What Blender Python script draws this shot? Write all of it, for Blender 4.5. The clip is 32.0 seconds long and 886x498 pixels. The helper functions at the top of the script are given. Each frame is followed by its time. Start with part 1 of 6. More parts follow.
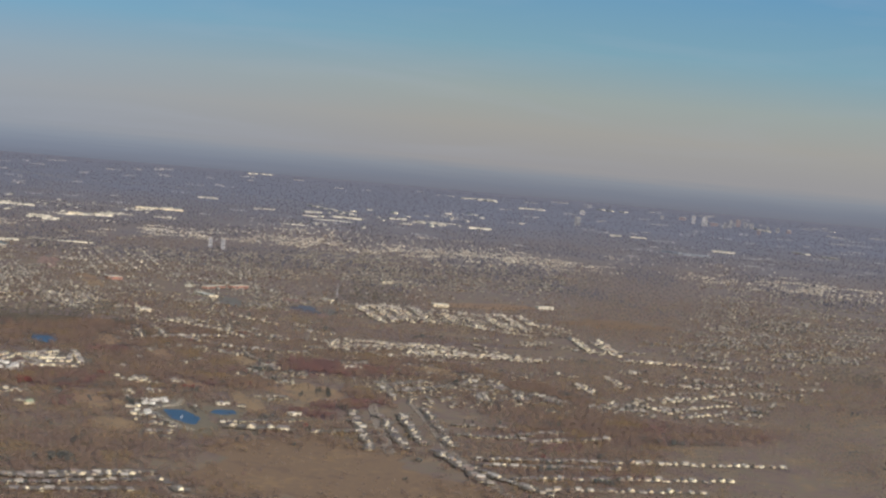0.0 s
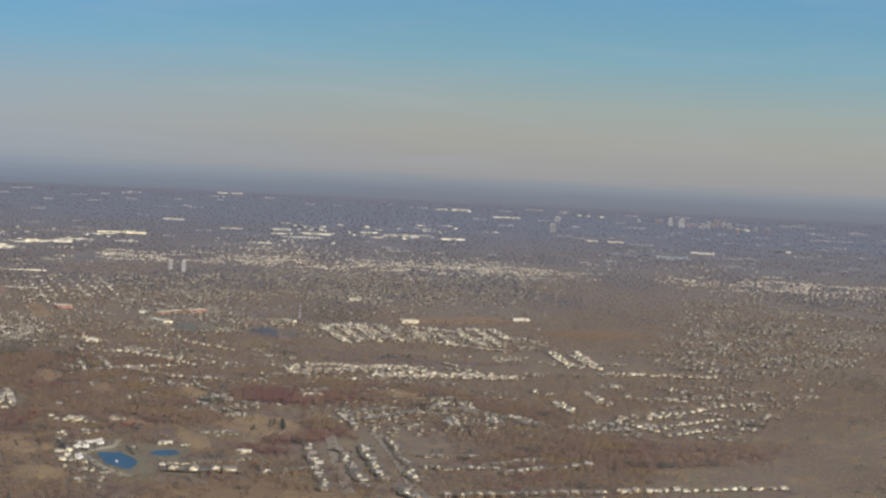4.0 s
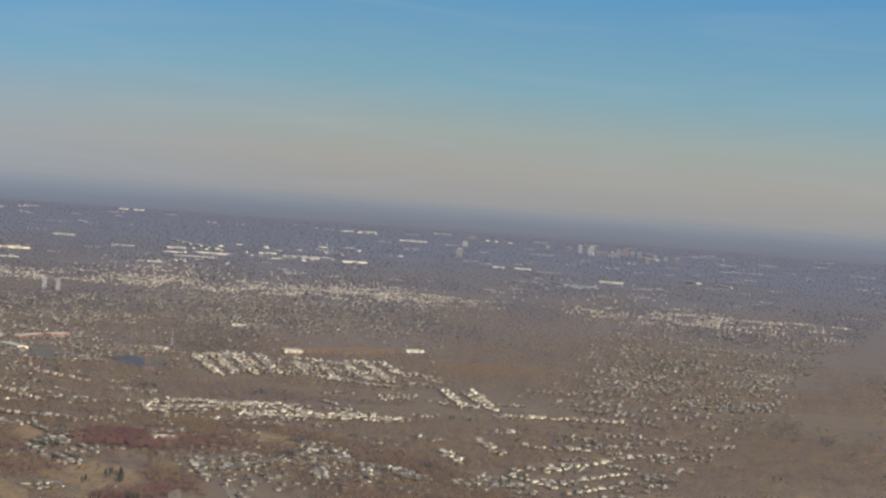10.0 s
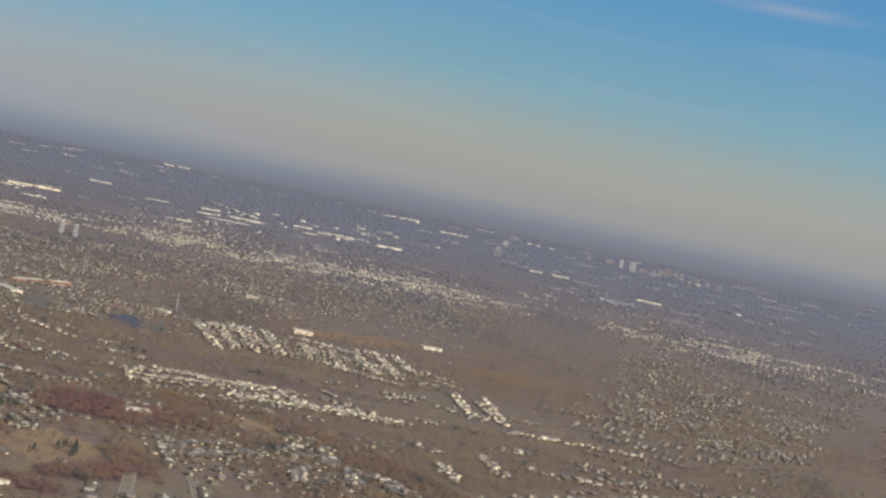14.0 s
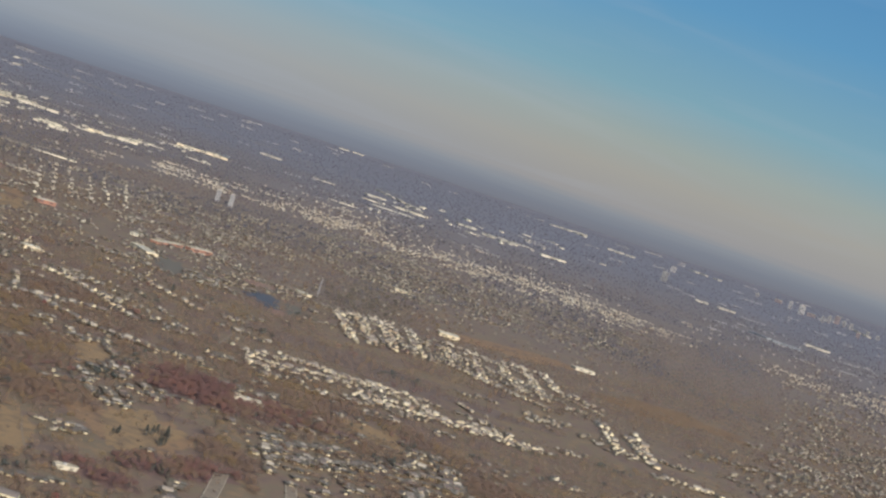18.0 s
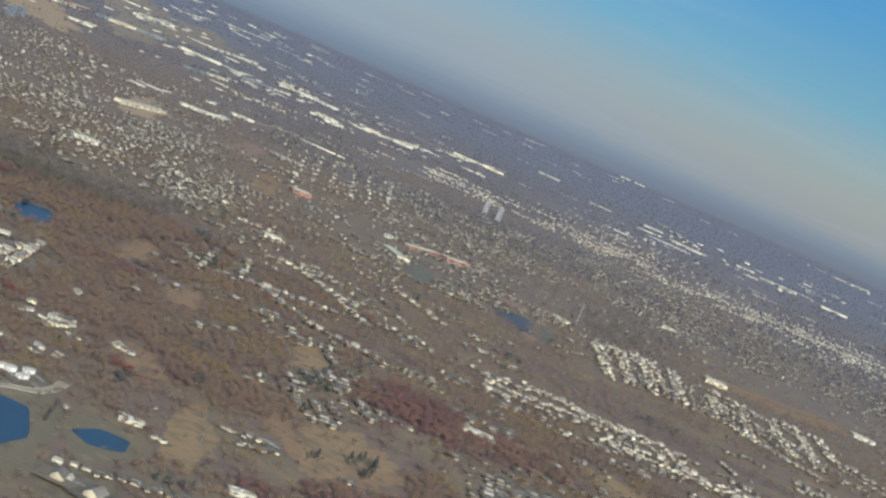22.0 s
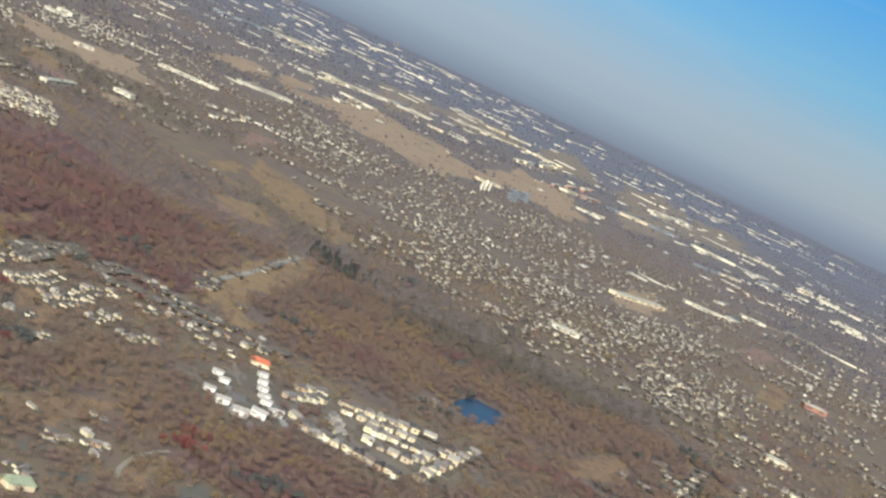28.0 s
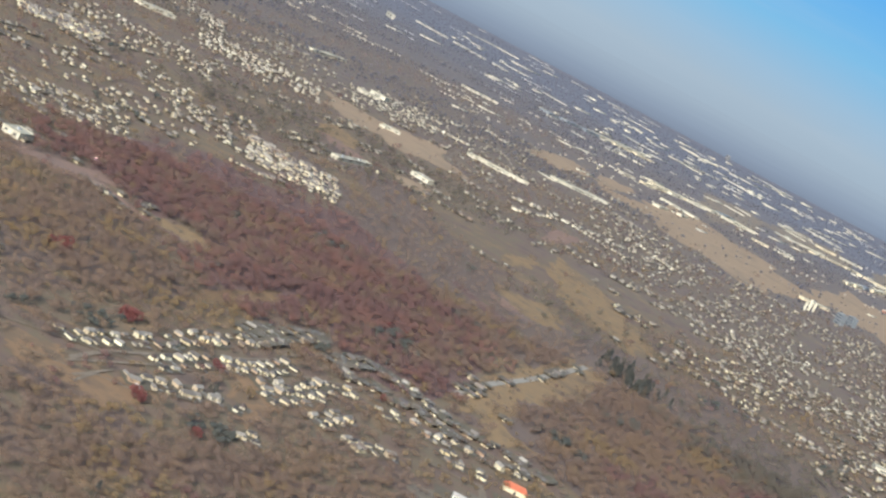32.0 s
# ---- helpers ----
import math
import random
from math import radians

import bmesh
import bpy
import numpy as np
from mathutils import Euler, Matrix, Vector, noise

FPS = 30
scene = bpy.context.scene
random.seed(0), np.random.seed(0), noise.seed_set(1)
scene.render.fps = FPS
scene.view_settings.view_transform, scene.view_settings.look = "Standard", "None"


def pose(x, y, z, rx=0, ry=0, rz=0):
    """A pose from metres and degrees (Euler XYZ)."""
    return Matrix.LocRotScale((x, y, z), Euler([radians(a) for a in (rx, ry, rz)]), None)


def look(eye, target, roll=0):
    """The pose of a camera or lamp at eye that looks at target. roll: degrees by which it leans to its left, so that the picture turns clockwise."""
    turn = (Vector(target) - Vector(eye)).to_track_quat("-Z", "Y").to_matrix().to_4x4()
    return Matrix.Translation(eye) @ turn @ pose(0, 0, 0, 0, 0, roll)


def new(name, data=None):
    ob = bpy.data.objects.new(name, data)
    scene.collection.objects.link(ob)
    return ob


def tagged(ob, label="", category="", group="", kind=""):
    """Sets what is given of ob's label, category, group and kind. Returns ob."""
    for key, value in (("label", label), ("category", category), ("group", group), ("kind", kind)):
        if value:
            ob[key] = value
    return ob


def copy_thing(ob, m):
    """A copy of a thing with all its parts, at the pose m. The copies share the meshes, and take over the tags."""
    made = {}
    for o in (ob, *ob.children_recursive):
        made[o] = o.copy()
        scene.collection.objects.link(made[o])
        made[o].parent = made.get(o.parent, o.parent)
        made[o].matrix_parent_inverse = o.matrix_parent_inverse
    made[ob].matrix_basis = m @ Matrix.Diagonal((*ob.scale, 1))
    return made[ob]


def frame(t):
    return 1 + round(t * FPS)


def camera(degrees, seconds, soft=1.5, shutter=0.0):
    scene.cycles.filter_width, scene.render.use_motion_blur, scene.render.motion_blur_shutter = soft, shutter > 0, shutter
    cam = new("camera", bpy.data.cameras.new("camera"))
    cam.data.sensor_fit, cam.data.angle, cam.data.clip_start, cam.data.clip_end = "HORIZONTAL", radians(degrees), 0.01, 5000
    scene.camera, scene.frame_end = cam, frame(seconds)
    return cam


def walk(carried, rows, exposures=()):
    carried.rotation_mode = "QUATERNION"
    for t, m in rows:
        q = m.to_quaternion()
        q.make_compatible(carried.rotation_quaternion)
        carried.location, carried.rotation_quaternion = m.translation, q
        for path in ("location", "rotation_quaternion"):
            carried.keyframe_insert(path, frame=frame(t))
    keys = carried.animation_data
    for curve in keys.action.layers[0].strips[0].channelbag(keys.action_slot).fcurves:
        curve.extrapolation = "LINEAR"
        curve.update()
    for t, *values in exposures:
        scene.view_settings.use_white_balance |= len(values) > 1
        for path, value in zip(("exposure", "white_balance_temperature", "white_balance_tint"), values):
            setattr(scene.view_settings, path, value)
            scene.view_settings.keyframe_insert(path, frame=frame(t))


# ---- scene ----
# ---- camera and its flight ----
FLIGHT = [
    (0, 0.00, 0.00, 99.97, 0.023, -3.183, 5.097),
    (0.5, 0.60, 7.11, 99.64, 0.260, -3.283, 4.905),
    (1, 1.19, 14.23, 99.32, 0.100, -3.228, 4.455),
    (1.5, 1.83, 21.35, 99.00, -0.070, -3.082, 4.176),
    (2, 2.55, 28.48, 98.68, -0.092, -3.082, 3.925),
    (2.5, 3.35, 35.60, 98.37, -0.247, -3.052, 3.683),
    (4.5, 8.14, 63.90, 97.38, -0.873, -2.678, 2.579),
    (5, 9.27, 70.83, 97.21, -1.101, -2.677, 2.424),
    (5.5, 10.36, 77.73, 97.03, -1.379, -2.577, 2.242),
    (6, 11.35, 84.55, 96.87, -1.774, -2.506, 2.039),
    (6.5, 12.23, 91.28, 96.70, -2.158, -2.518, 2.086),
    (7, 13.08, 97.96, 96.53, -2.451, -2.405, 2.098),
    (7.5, 14.01, 104.62, 96.37, -2.711, -2.223, 2.188),
    (8, 15.11, 111.32, 96.21, -2.904, -2.144, 2.533),
    (8.5, 16.36, 118.10, 96.06, -3.170, -1.998, 2.840),
    (9, 17.76, 124.97, 95.92, -3.396, -1.866, 3.556),
    (9.5, 19.22, 131.94, 95.80, -3.525, -1.738, 4.114),
    (10, 20.67, 139.00, 95.67, -3.672, -1.754, 4.273),
    (10.5, 22.09, 146.14, 95.55, -3.703, -1.681, 4.726),
    (11, 23.43, 153.34, 95.41, -3.716, -1.572, 5.480),
    (11.5, 24.70, 160.60, 95.26, -3.736, -1.536, 6.596),
    (12, 25.93, 167.91, 95.08, -3.706, -1.544, 7.848),
    (12.5, 27.13, 175.29, 94.89, -3.718, -1.556, 9.064),
    (13, 28.26, 182.76, 94.68, -3.333, -1.707, 9.937),
    (13.5, 29.33, 190.34, 94.44, -2.824, -1.884, 10.620),
    (14, 30.35, 198.03, 94.19, -2.263, -2.128, 11.550),
    (14.5, 31.33, 205.83, 93.91, -1.707, -2.384, 12.474),
    (16.5, 32.98, 239.41, 92.28, 0.834, -2.985, 15.657),
    (17, 32.86, 247.76, 91.69, 1.636, -3.338, 16.393),
    (17.5, 32.66, 256.09, 91.07, 2.447, -3.395, 17.278),
    (18, 32.42, 264.39, 90.42, 3.225, -3.303, 18.324),
    (18.5, 32.14, 272.69, 89.75, 3.929, -3.342, 18.996),
    (19, 31.84, 281.04, 89.04, 4.807, -3.518, 19.825),
    (19.5, 31.59, 289.49, 88.32, 5.825, -3.749, 20.389),
    (20, 31.29, 298.02, 87.57, 7.083, -4.096, 21.056),
    (20.5, 30.85, 306.58, 86.80, 8.485, -4.616, 21.665),
    (21, 30.12, 315.19, 86.01, 9.909, -4.961, 22.514),
    (21.5, 29.02, 323.87, 85.19, 11.111, -5.438, 22.841),
    (22, 27.62, 332.62, 84.35, 12.204, -5.753, 23.645),
    (22.5, 25.98, 341.42, 83.49, 13.341, -5.764, 24.321),
    (23, 24.12, 350.27, 82.62, 14.729, -5.743, 25.148),
    (23.5, 22.00, 359.17, 81.72, 16.236, -6.183, 24.959),
    (24, 19.64, 368.06, 80.82, 17.836, -6.473, 25.212),
    (24.5, 17.05, 376.90, 79.90, 19.701, -6.261, 25.403),
    (25, 14.29, 385.59, 78.98, 21.358, -5.926, 25.949),
    (25.5, 11.46, 394.09, 78.07, 23.138, -5.206, 26.591),
    (27.5, -0.26, 423.84, 74.91, 29.434, -6.349, 25.082),
    (28, -3.12, 430.58, 74.26, 30.956, -6.544, 25.097),
    (28.5, -6.04, 437.20, 73.62, 32.257, -6.717, 25.350),
    (29, -9.09, 443.69, 73.00, 33.453, -6.653, 25.718),
    (29.5, -12.32, 450.03, 72.38, 34.592, -6.860, 25.991),
    (30, -15.73, 456.23, 71.74, 35.969, -7.071, 26.197),
    (30.5, -19.25, 462.33, 71.10, 37.495, -7.351, 26.525),
    (31, -22.83, 468.35, 70.44, 39.277, -7.683, 26.817),
    (31.5, -26.46, 474.24, 69.76, 40.927, -7.907, 27.293),
    (32, -30.14, 480.02, 69.08, 42.419, -8.079, 27.784),
]


def gaze(x, y, z, yaw, pitch, roll):
    ya, pi_ = radians(yaw), radians(pitch)
    way = Vector((-math.sin(ya) * math.cos(pi_), math.cos(ya) * math.cos(pi_), math.sin(pi_)))
    return look((x, y, z), Vector((x, y, z)) + 100 * way, roll)


cam = camera(29.42, 32.0, soft=2.45)
walk(cam, [(r[0], gaze(*r[1:])) for r in FLIGHT], exposures=[(0.0, 0.07, 5900, 13), (5.0, 0.18, 5900, 10), (9.0, 0.15, 5920, 11), (14.0, 0.14, 5990, 12), (17.5, 0.12, 6020, 12), (19.0, 0.07, 5780, 7), (20.0, 0.07, 5540, 4), (21.5, 0.19, 5460, 4), (23.0, 0.19, 5360, 6), (25.0, 0.31, 5520, 8), (28.0, 0.42, 5790, 6), (30.0, 0.46, 5850, 8), (32.0, 0.49, 5680, 7)])

scene.cycles.transparent_max_bounces = 24      # light passes through many bare crowns

# ---- sky and sun ----
SUN_AZ, SUN_EL = radians(152), radians(24)      # compass bearing from +y, clockwise
sun = new("sun", bpy.data.lights.new("sun", "SUN"))
sun.data.energy, sun.data.angle, sun.data.color = 4.4, radians(0.6), (1.0, 0.93, 0.83)
sun_way = Vector((math.sin(SUN_AZ) * math.cos(SUN_EL), math.cos(SUN_AZ) * math.cos(SUN_EL), math.sin(SUN_EL)))
sun.matrix_world = look(sun_way * 1000, (0, 0, 0))

world = bpy.data.worlds.new("sky")
scene.world = world
world.use_nodes = True
wn, wl = world.node_tree.nodes, world.node_tree.links
wn.clear()
sky = wn.new("ShaderNodeTexSky")
sky.sky_type, sky.sun_disc, sky.sun_elevation, sky.sun_rotation = "NISHITA", False, SUN_EL, SUN_AZ
sky.air_density, sky.dust_density = 1.3, 2.0
coord = wn.new("ShaderNodeTexCoord")
split = wn.new("ShaderNodeSeparateXYZ")
wl.new(coord.outputs["Generated"], split.inputs[0])
band = wn.new("ShaderNodeValToRGB")
stretch = wn.new("ShaderNodeMath")
stretch.operation, stretch.inputs[1].default_value = "MULTIPLY", 5.0
wl.new(split.outputs[2], stretch.inputs[0])
wl.new(stretch.outputs[0], band.inputs[0])
band.color_ramp.elements[0].position, band.color_ramp.elements[0].color = 0.0, (0.315, 0.296, 0.272, 1)
band.color_ramp.elements[1].position, band.color_ramp.elements[1].color = 1.0, (0.078, 0.212, 0.40, 1)
for at, c in ((0.10, (0.352, 0.330, 0.276)), (0.20, (0.322, 0.355, 0.310)), (0.34, (0.212, 0.352, 0.388)), (0.62, (0.120, 0.287, 0.438))):
    band.color_ramp.elements.new(at).color = (*c, 1)
wisp, squash, thin, veil = (wn.new(k) for k in ("ShaderNodeTexNoise", "ShaderNodeMapping", "ShaderNodeMapRange", "ShaderNodeMix"))
squash.inputs["Scale"].default_value, squash.inputs["Rotation"].default_value = (3.0, 3.0, 26.0), (0.10, 0.05, 0.0)
wisp.inputs["Scale"].default_value, wisp.inputs["Detail"].default_value, wisp.inputs["Distortion"].default_value = 2.2, 6.0, 0.6
wl.new(coord.outputs["Generated"], squash.inputs["Vector"])
wl.new(squash.outputs[0], wisp.inputs["Vector"])
wl.new(wisp.outputs[0], thin.inputs[0])
thin.inputs[1].default_value, thin.inputs[2].default_value, thin.inputs[3].default_value, thin.inputs[4].default_value = 0.50, 0.80, 0.0, 0.17
veil.data_type = "RGBA"
veil.inputs[7].default_value = (0.40, 0.42, 0.45, 1)
wl.new(thin.outputs[0], veil.inputs[0])
west, turn_, both = (wn.new(k) for k in ("ShaderNodeValToRGB", "ShaderNodeMapRange", "ShaderNodeMix"))     # the haze is bluer away from the sun's side
wl.new(stretch.outputs[0], west.inputs[0])
west.color_ramp.elements[0].position, west.color_ramp.elements[0].color = 0.0, (0.285, 0.318, 0.345, 1)
west.color_ramp.elements[1].position, west.color_ramp.elements[1].color = 1.0, (0.055, 0.20, 0.46, 1)
for at, c in ((0.10, (0.312, 0.355, 0.382)), (0.20, (0.275, 0.365, 0.430)), (0.34, (0.185, 0.365, 0.500)), (0.62, (0.085, 0.290, 0.560))):
    west.color_ramp.elements.new(at).color = (*c, 1)
turn_.inputs[1].default_value, turn_.inputs[2].default_value = 0.0, -0.45
wl.new(split.outputs[0], turn_.inputs[0])
both.data_type = "RGBA"
wl.new(turn_.outputs[0], both.inputs[0])
wl.new(band.outputs[0], both.inputs[6])
wl.new(west.outputs[0], both.inputs[7])
wl.new(both.outputs[2], veil.inputs[6])
low, high, blend, out = (wn.new(k) for k in ("ShaderNodeBackground", "ShaderNodeBackground", "ShaderNodeMixShader", "ShaderNodeOutputWorld"))
# one small pinkish cirrus streak
off, grow_, reach_, fade, puff, cloud = (wn.new(k) for k in ("ShaderNodeVectorMath", "ShaderNodeVectorMath", "ShaderNodeVectorMath", "ShaderNodeMapRange", "ShaderNodeMath", "ShaderNodeMix"))
off.operation, off.inputs[1].default_value = "SUBTRACT", (0.205, 0.969, 0.1375)
grow_.operation, grow_.inputs[1].default_value = "MULTIPLY", (17.0, 0.0, 190.0)
reach_.operation = "LENGTH"
wl.new(coord.outputs["Generated"], off.inputs[0])
wl.new(off.outputs[0], grow_.inputs[0])
wl.new(grow_.outputs[0], reach_.inputs[0])
wl.new(reach_.outputs["Value"], fade.inputs[0])
fade.inputs[1].default_value, fade.inputs[2].default_value, fade.inputs[3].default_value, fade.inputs[4].default_value = 0.10, 1.0, 0.62, 0.0
puff.operation = "MULTIPLY"
wl.new(fade.outputs[0], puff.inputs[0])
wl.new(wisp.outputs[0], puff.inputs[1])
cloud.data_type = "RGBA"
cloud.inputs[7].default_value = (0.43, 0.40, 0.46, 1)
wl.new(puff.outputs[0], cloud.inputs[0])
wl.new(veil.outputs[2], cloud.inputs[6])
wl.new(cloud.outputs[2], low.inputs[0])
wl.new(sky.outputs[0], high.inputs[0])
low.inputs[1].default_value, high.inputs[1].default_value = 1.0, 0.15
rise = wn.new("ShaderNodeMapRange")
rise.inputs[1].default_value, rise.inputs[2].default_value = 0.15, 0.40
wl.new(split.outputs[2], rise.inputs[0])
wl.new(rise.outputs[0], blend.inputs[0])
wl.new(low.outputs[0], blend.inputs[1])
wl.new(high.outputs[0], blend.inputs[2])
wl.new(blend.outputs[0], out.inputs[0])

# ---- materials ----


def material(name, colours, scale=0.5, vary="", rough=0.9, bump=0.0, fine=6.0, metal=0.0, spread=1.0):
    """A surface of several colours: broad noise, fine grain, and where asked a tone for each piece ("object") or island ("island")."""
    m = bpy.data.materials.new(name)
    m.use_nodes = True
    n, l = m.node_tree.nodes, m.node_tree.links
    b = n["Principled BSDF"]
    b.inputs["Roughness"].default_value, b.inputs["Metallic"].default_value = rough, metal
    b.inputs["Specular IOR Level"].default_value = 0.5 if rough < 0.5 else 0.10
    geo = n.new("ShaderNodeNewGeometry")
    broad, grain = n.new("ShaderNodeTexNoise"), n.new("ShaderNodeTexNoise")
    for tex, s in ((broad, scale), (grain, fine)):
        tex.inputs["Scale"].default_value, tex.inputs["Detail"].default_value = s, 5.0
        l.new(geo.outputs["Position"], tex.inputs["Vector"])
    ramp = n.new("ShaderNodeValToRGB")
    ramp.color_ramp.elements[0].color, ramp.color_ramp.elements[1].color = (*colours[0], 1), (*colours[-1], 1)
    lo, hi = (0.0, 1.0) if vary else (0.30, 0.70)
    ramp.color_ramp.elements[0].position, ramp.color_ramp.elements[1].position = lo, hi
    for i, c in enumerate(colours[1:-1], 1):
        ramp.color_ramp.elements.new(lo + (hi - lo) * i / (len(colours) - 1)).color = (*c, 1)
    if vary == "object":
        info = n.new("ShaderNodeObjectInfo")
        l.new(info.outputs["Random"], ramp.inputs[0])
    elif vary == "island":
        add = n.new("ShaderNodeMath")
        add.operation, add.inputs[1].default_value, add.inputs[2].default_value = "MULTIPLY_ADD", spread, 0.0
        shift = n.new("ShaderNodeMapRange")
        shift.inputs[1].default_value, shift.inputs[2].default_value = 0.3, 0.7
        shift.inputs[3].default_value, shift.inputs[4].default_value = 0.0, 1.0 - spread
        l.new(broad.outputs[0], shift.inputs[0])
        l.new(geo.outputs["Random Per Island"], add.inputs[0])
        l.new(shift.outputs[0], add.inputs[2])
        l.new(add.outputs[0], ramp.inputs[0])
    else:
        l.new(broad.outputs[0], ramp.inputs[0])
    mix = n.new("ShaderNodeMix")
    mix.data_type, mix.blend_type = "RGBA", "MULTIPLY"
    mix.inputs[0].default_value = 0.6
    tone = n.new("ShaderNodeValToRGB")
    tone.color_ramp.elements[0].position, tone.color_ramp.elements[1].position = 0.28, 0.72
    tone.color_ramp.elements[0].color, tone.color_ramp.elements[1].color = (0.55, 0.53, 0.5, 1), (1.0, 1.0, 1.0, 1)
    l.new(grain.outputs[0], tone.inputs[0])
    l.new(ramp.outputs[0], mix.inputs[6])
    l.new(tone.outputs[0], mix.inputs[7])
    l.new(mix.outputs[2], b.inputs["Base Color"])
    if bump:
        bm_ = n.new("ShaderNodeBump")
        bm_.inputs["Strength"].default_value, bm_.inputs["Distance"].default_value = bump, 0.2
        l.new(grain.outputs[0], bm_.inputs["Height"])
        l.new(bm_.outputs[0], b.inputs["Normal"])
    return m



def cover(name, colours, crown=0.30, stand_=0.018, island=0.2, rough=0.95, gain=3.6, gaps=0.0, outer=()):
    """Land cover seen from the air: tones that change from crown to crown and from stand to stand."""
    m = bpy.data.materials.new(name)
    m.use_nodes = True
    n, l = m.node_tree.nodes, m.node_tree.links
    b = n["Principled BSDF"]
    b.inputs["Roughness"].default_value, b.inputs["Specular IOR Level"].default_value = rough, 0.1
    geo = n.new("ShaderNodeNewGeometry")
    total = None
    for s, share in ((crown, 0.55 - island * 0.4), (stand_, 0.45 - island * 0.6)):
        tex, mul = n.new("ShaderNodeTexNoise"), n.new("ShaderNodeMath")
        tex.inputs["Scale"].default_value, tex.inputs["Detail"].default_value = s, 4.0
        l.new(geo.outputs["Position"], tex.inputs["Vector"])
        mul.operation, mul.inputs[1].default_value, mul.inputs[2].default_value = "MULTIPLY_ADD", share, 0.0
        l.new(tex.outputs[0], mul.inputs[0])
        if total:
            l.new(total.outputs[0], mul.inputs[2])
        total = mul
    if island:
        mul = n.new("ShaderNodeMath")
        mul.operation, mul.inputs[1].default_value = "MULTIPLY_ADD", island
        l.new(geo.outputs["Random Per Island"], mul.inputs[0])
        l.new(total.outputs[0], mul.inputs[2])
        total = mul
    wide = n.new("ShaderNodeMath")
    wide.operation, wide.inputs[1].default_value, wide.inputs[2].default_value = "MULTIPLY_ADD", gain, 0.5 - 0.5 * gain
    l.new(total.outputs[0], wide.inputs[0])
    ramp = n.new("ShaderNodeValToRGB")
    ramp.color_ramp.elements[0].color, ramp.color_ramp.elements[1].color = (*colours[0], 1), (*colours[-1], 1)
    for i, c in enumerate(colours[1:-1], 1):
        ramp.color_ramp.elements.new(i / (len(colours) - 1)).color = (*c, 1)
    l.new(wide.outputs[0], ramp.inputs[0])
    l.new(ramp.outputs[0], b.inputs["Base Color"])
    if outer:       # haze put into the colour: blue-grey tones take over from leaf litter with distance
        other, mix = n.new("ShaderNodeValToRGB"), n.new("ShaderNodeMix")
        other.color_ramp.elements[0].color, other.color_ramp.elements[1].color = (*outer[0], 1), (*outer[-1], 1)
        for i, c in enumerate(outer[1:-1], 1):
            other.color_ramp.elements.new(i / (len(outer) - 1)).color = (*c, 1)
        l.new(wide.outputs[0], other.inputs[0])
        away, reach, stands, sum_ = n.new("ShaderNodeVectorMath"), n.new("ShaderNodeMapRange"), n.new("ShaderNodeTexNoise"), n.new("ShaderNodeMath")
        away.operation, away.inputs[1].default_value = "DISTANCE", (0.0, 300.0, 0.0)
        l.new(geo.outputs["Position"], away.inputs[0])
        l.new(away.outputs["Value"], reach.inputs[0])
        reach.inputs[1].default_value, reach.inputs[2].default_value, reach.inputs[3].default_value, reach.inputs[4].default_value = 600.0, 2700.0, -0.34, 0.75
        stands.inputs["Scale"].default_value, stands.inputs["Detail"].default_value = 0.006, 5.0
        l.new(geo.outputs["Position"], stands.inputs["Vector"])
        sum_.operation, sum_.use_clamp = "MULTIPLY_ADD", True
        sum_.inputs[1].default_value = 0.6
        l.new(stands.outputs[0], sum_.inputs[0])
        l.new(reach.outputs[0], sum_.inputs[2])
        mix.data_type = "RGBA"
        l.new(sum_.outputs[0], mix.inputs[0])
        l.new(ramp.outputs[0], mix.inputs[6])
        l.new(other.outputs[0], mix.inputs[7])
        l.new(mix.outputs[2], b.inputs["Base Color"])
    if gaps:        # bare twigs let light through; normals tilted up to flatten their shading
        b.inputs["Alpha"].default_value = 1.0 - gaps
        scale_, add = n.new("ShaderNodeVectorMath"), n.new("ShaderNodeVectorMath")
        scale_.operation, scale_.inputs["Scale"].default_value = "SCALE", 0.45
        add.operation, add.inputs[1].default_value = "ADD", (0.0, 0.0, 1.0)
        unit = n.new("ShaderNodeVectorMath")
        unit.operation = "NORMALIZE"
        l.new(geo.outputs["Normal"], scale_.inputs[0])
        l.new(scale_.outputs[0], add.inputs[0])
        l.new(add.outputs[0], unit.inputs[0])
        l.new(unit.outputs[0], b.inputs["Normal"])
    return m


WALLS = [(0.845, 0.733, 0.464), (0.762, 0.663, 0.430), (0.536, 0.436, 0.275), (0.850, 0.772, 0.533), (0.433, 0.376, 0.284), (0.742, 0.594, 0.327), (0.618, 0.515, 0.335), (0.371, 0.238, 0.146), (0.824, 0.713, 0.456), (0.515, 0.416, 0.267)]
ROOFS = [(0.085, 0.073, 0.066), (0.125, 0.110, 0.099), (0.340, 0.300, 0.245), (0.121, 0.086, 0.070), (0.300, 0.268, 0.222), (0.093, 0.078, 0.070), (0.180, 0.158, 0.135), (0.420, 0.370, 0.300)]
# greyed, dimmer tones that stand in for haze on distant houses
HAZE_DULL = [(0.312, 0.296, 0.288), (0.442, 0.410, 0.372), (0.260, 0.246, 0.246), (0.546, 0.504, 0.444), (0.234, 0.224, 0.222)]
WOOD = [(0.131, 0.089, 0.069), (0.189, 0.126, 0.092), (0.238, 0.156, 0.108), (0.206, 0.137, 0.100), (0.272, 0.173, 0.109), (0.218, 0.147, 0.092), (0.310, 0.190, 0.102)]
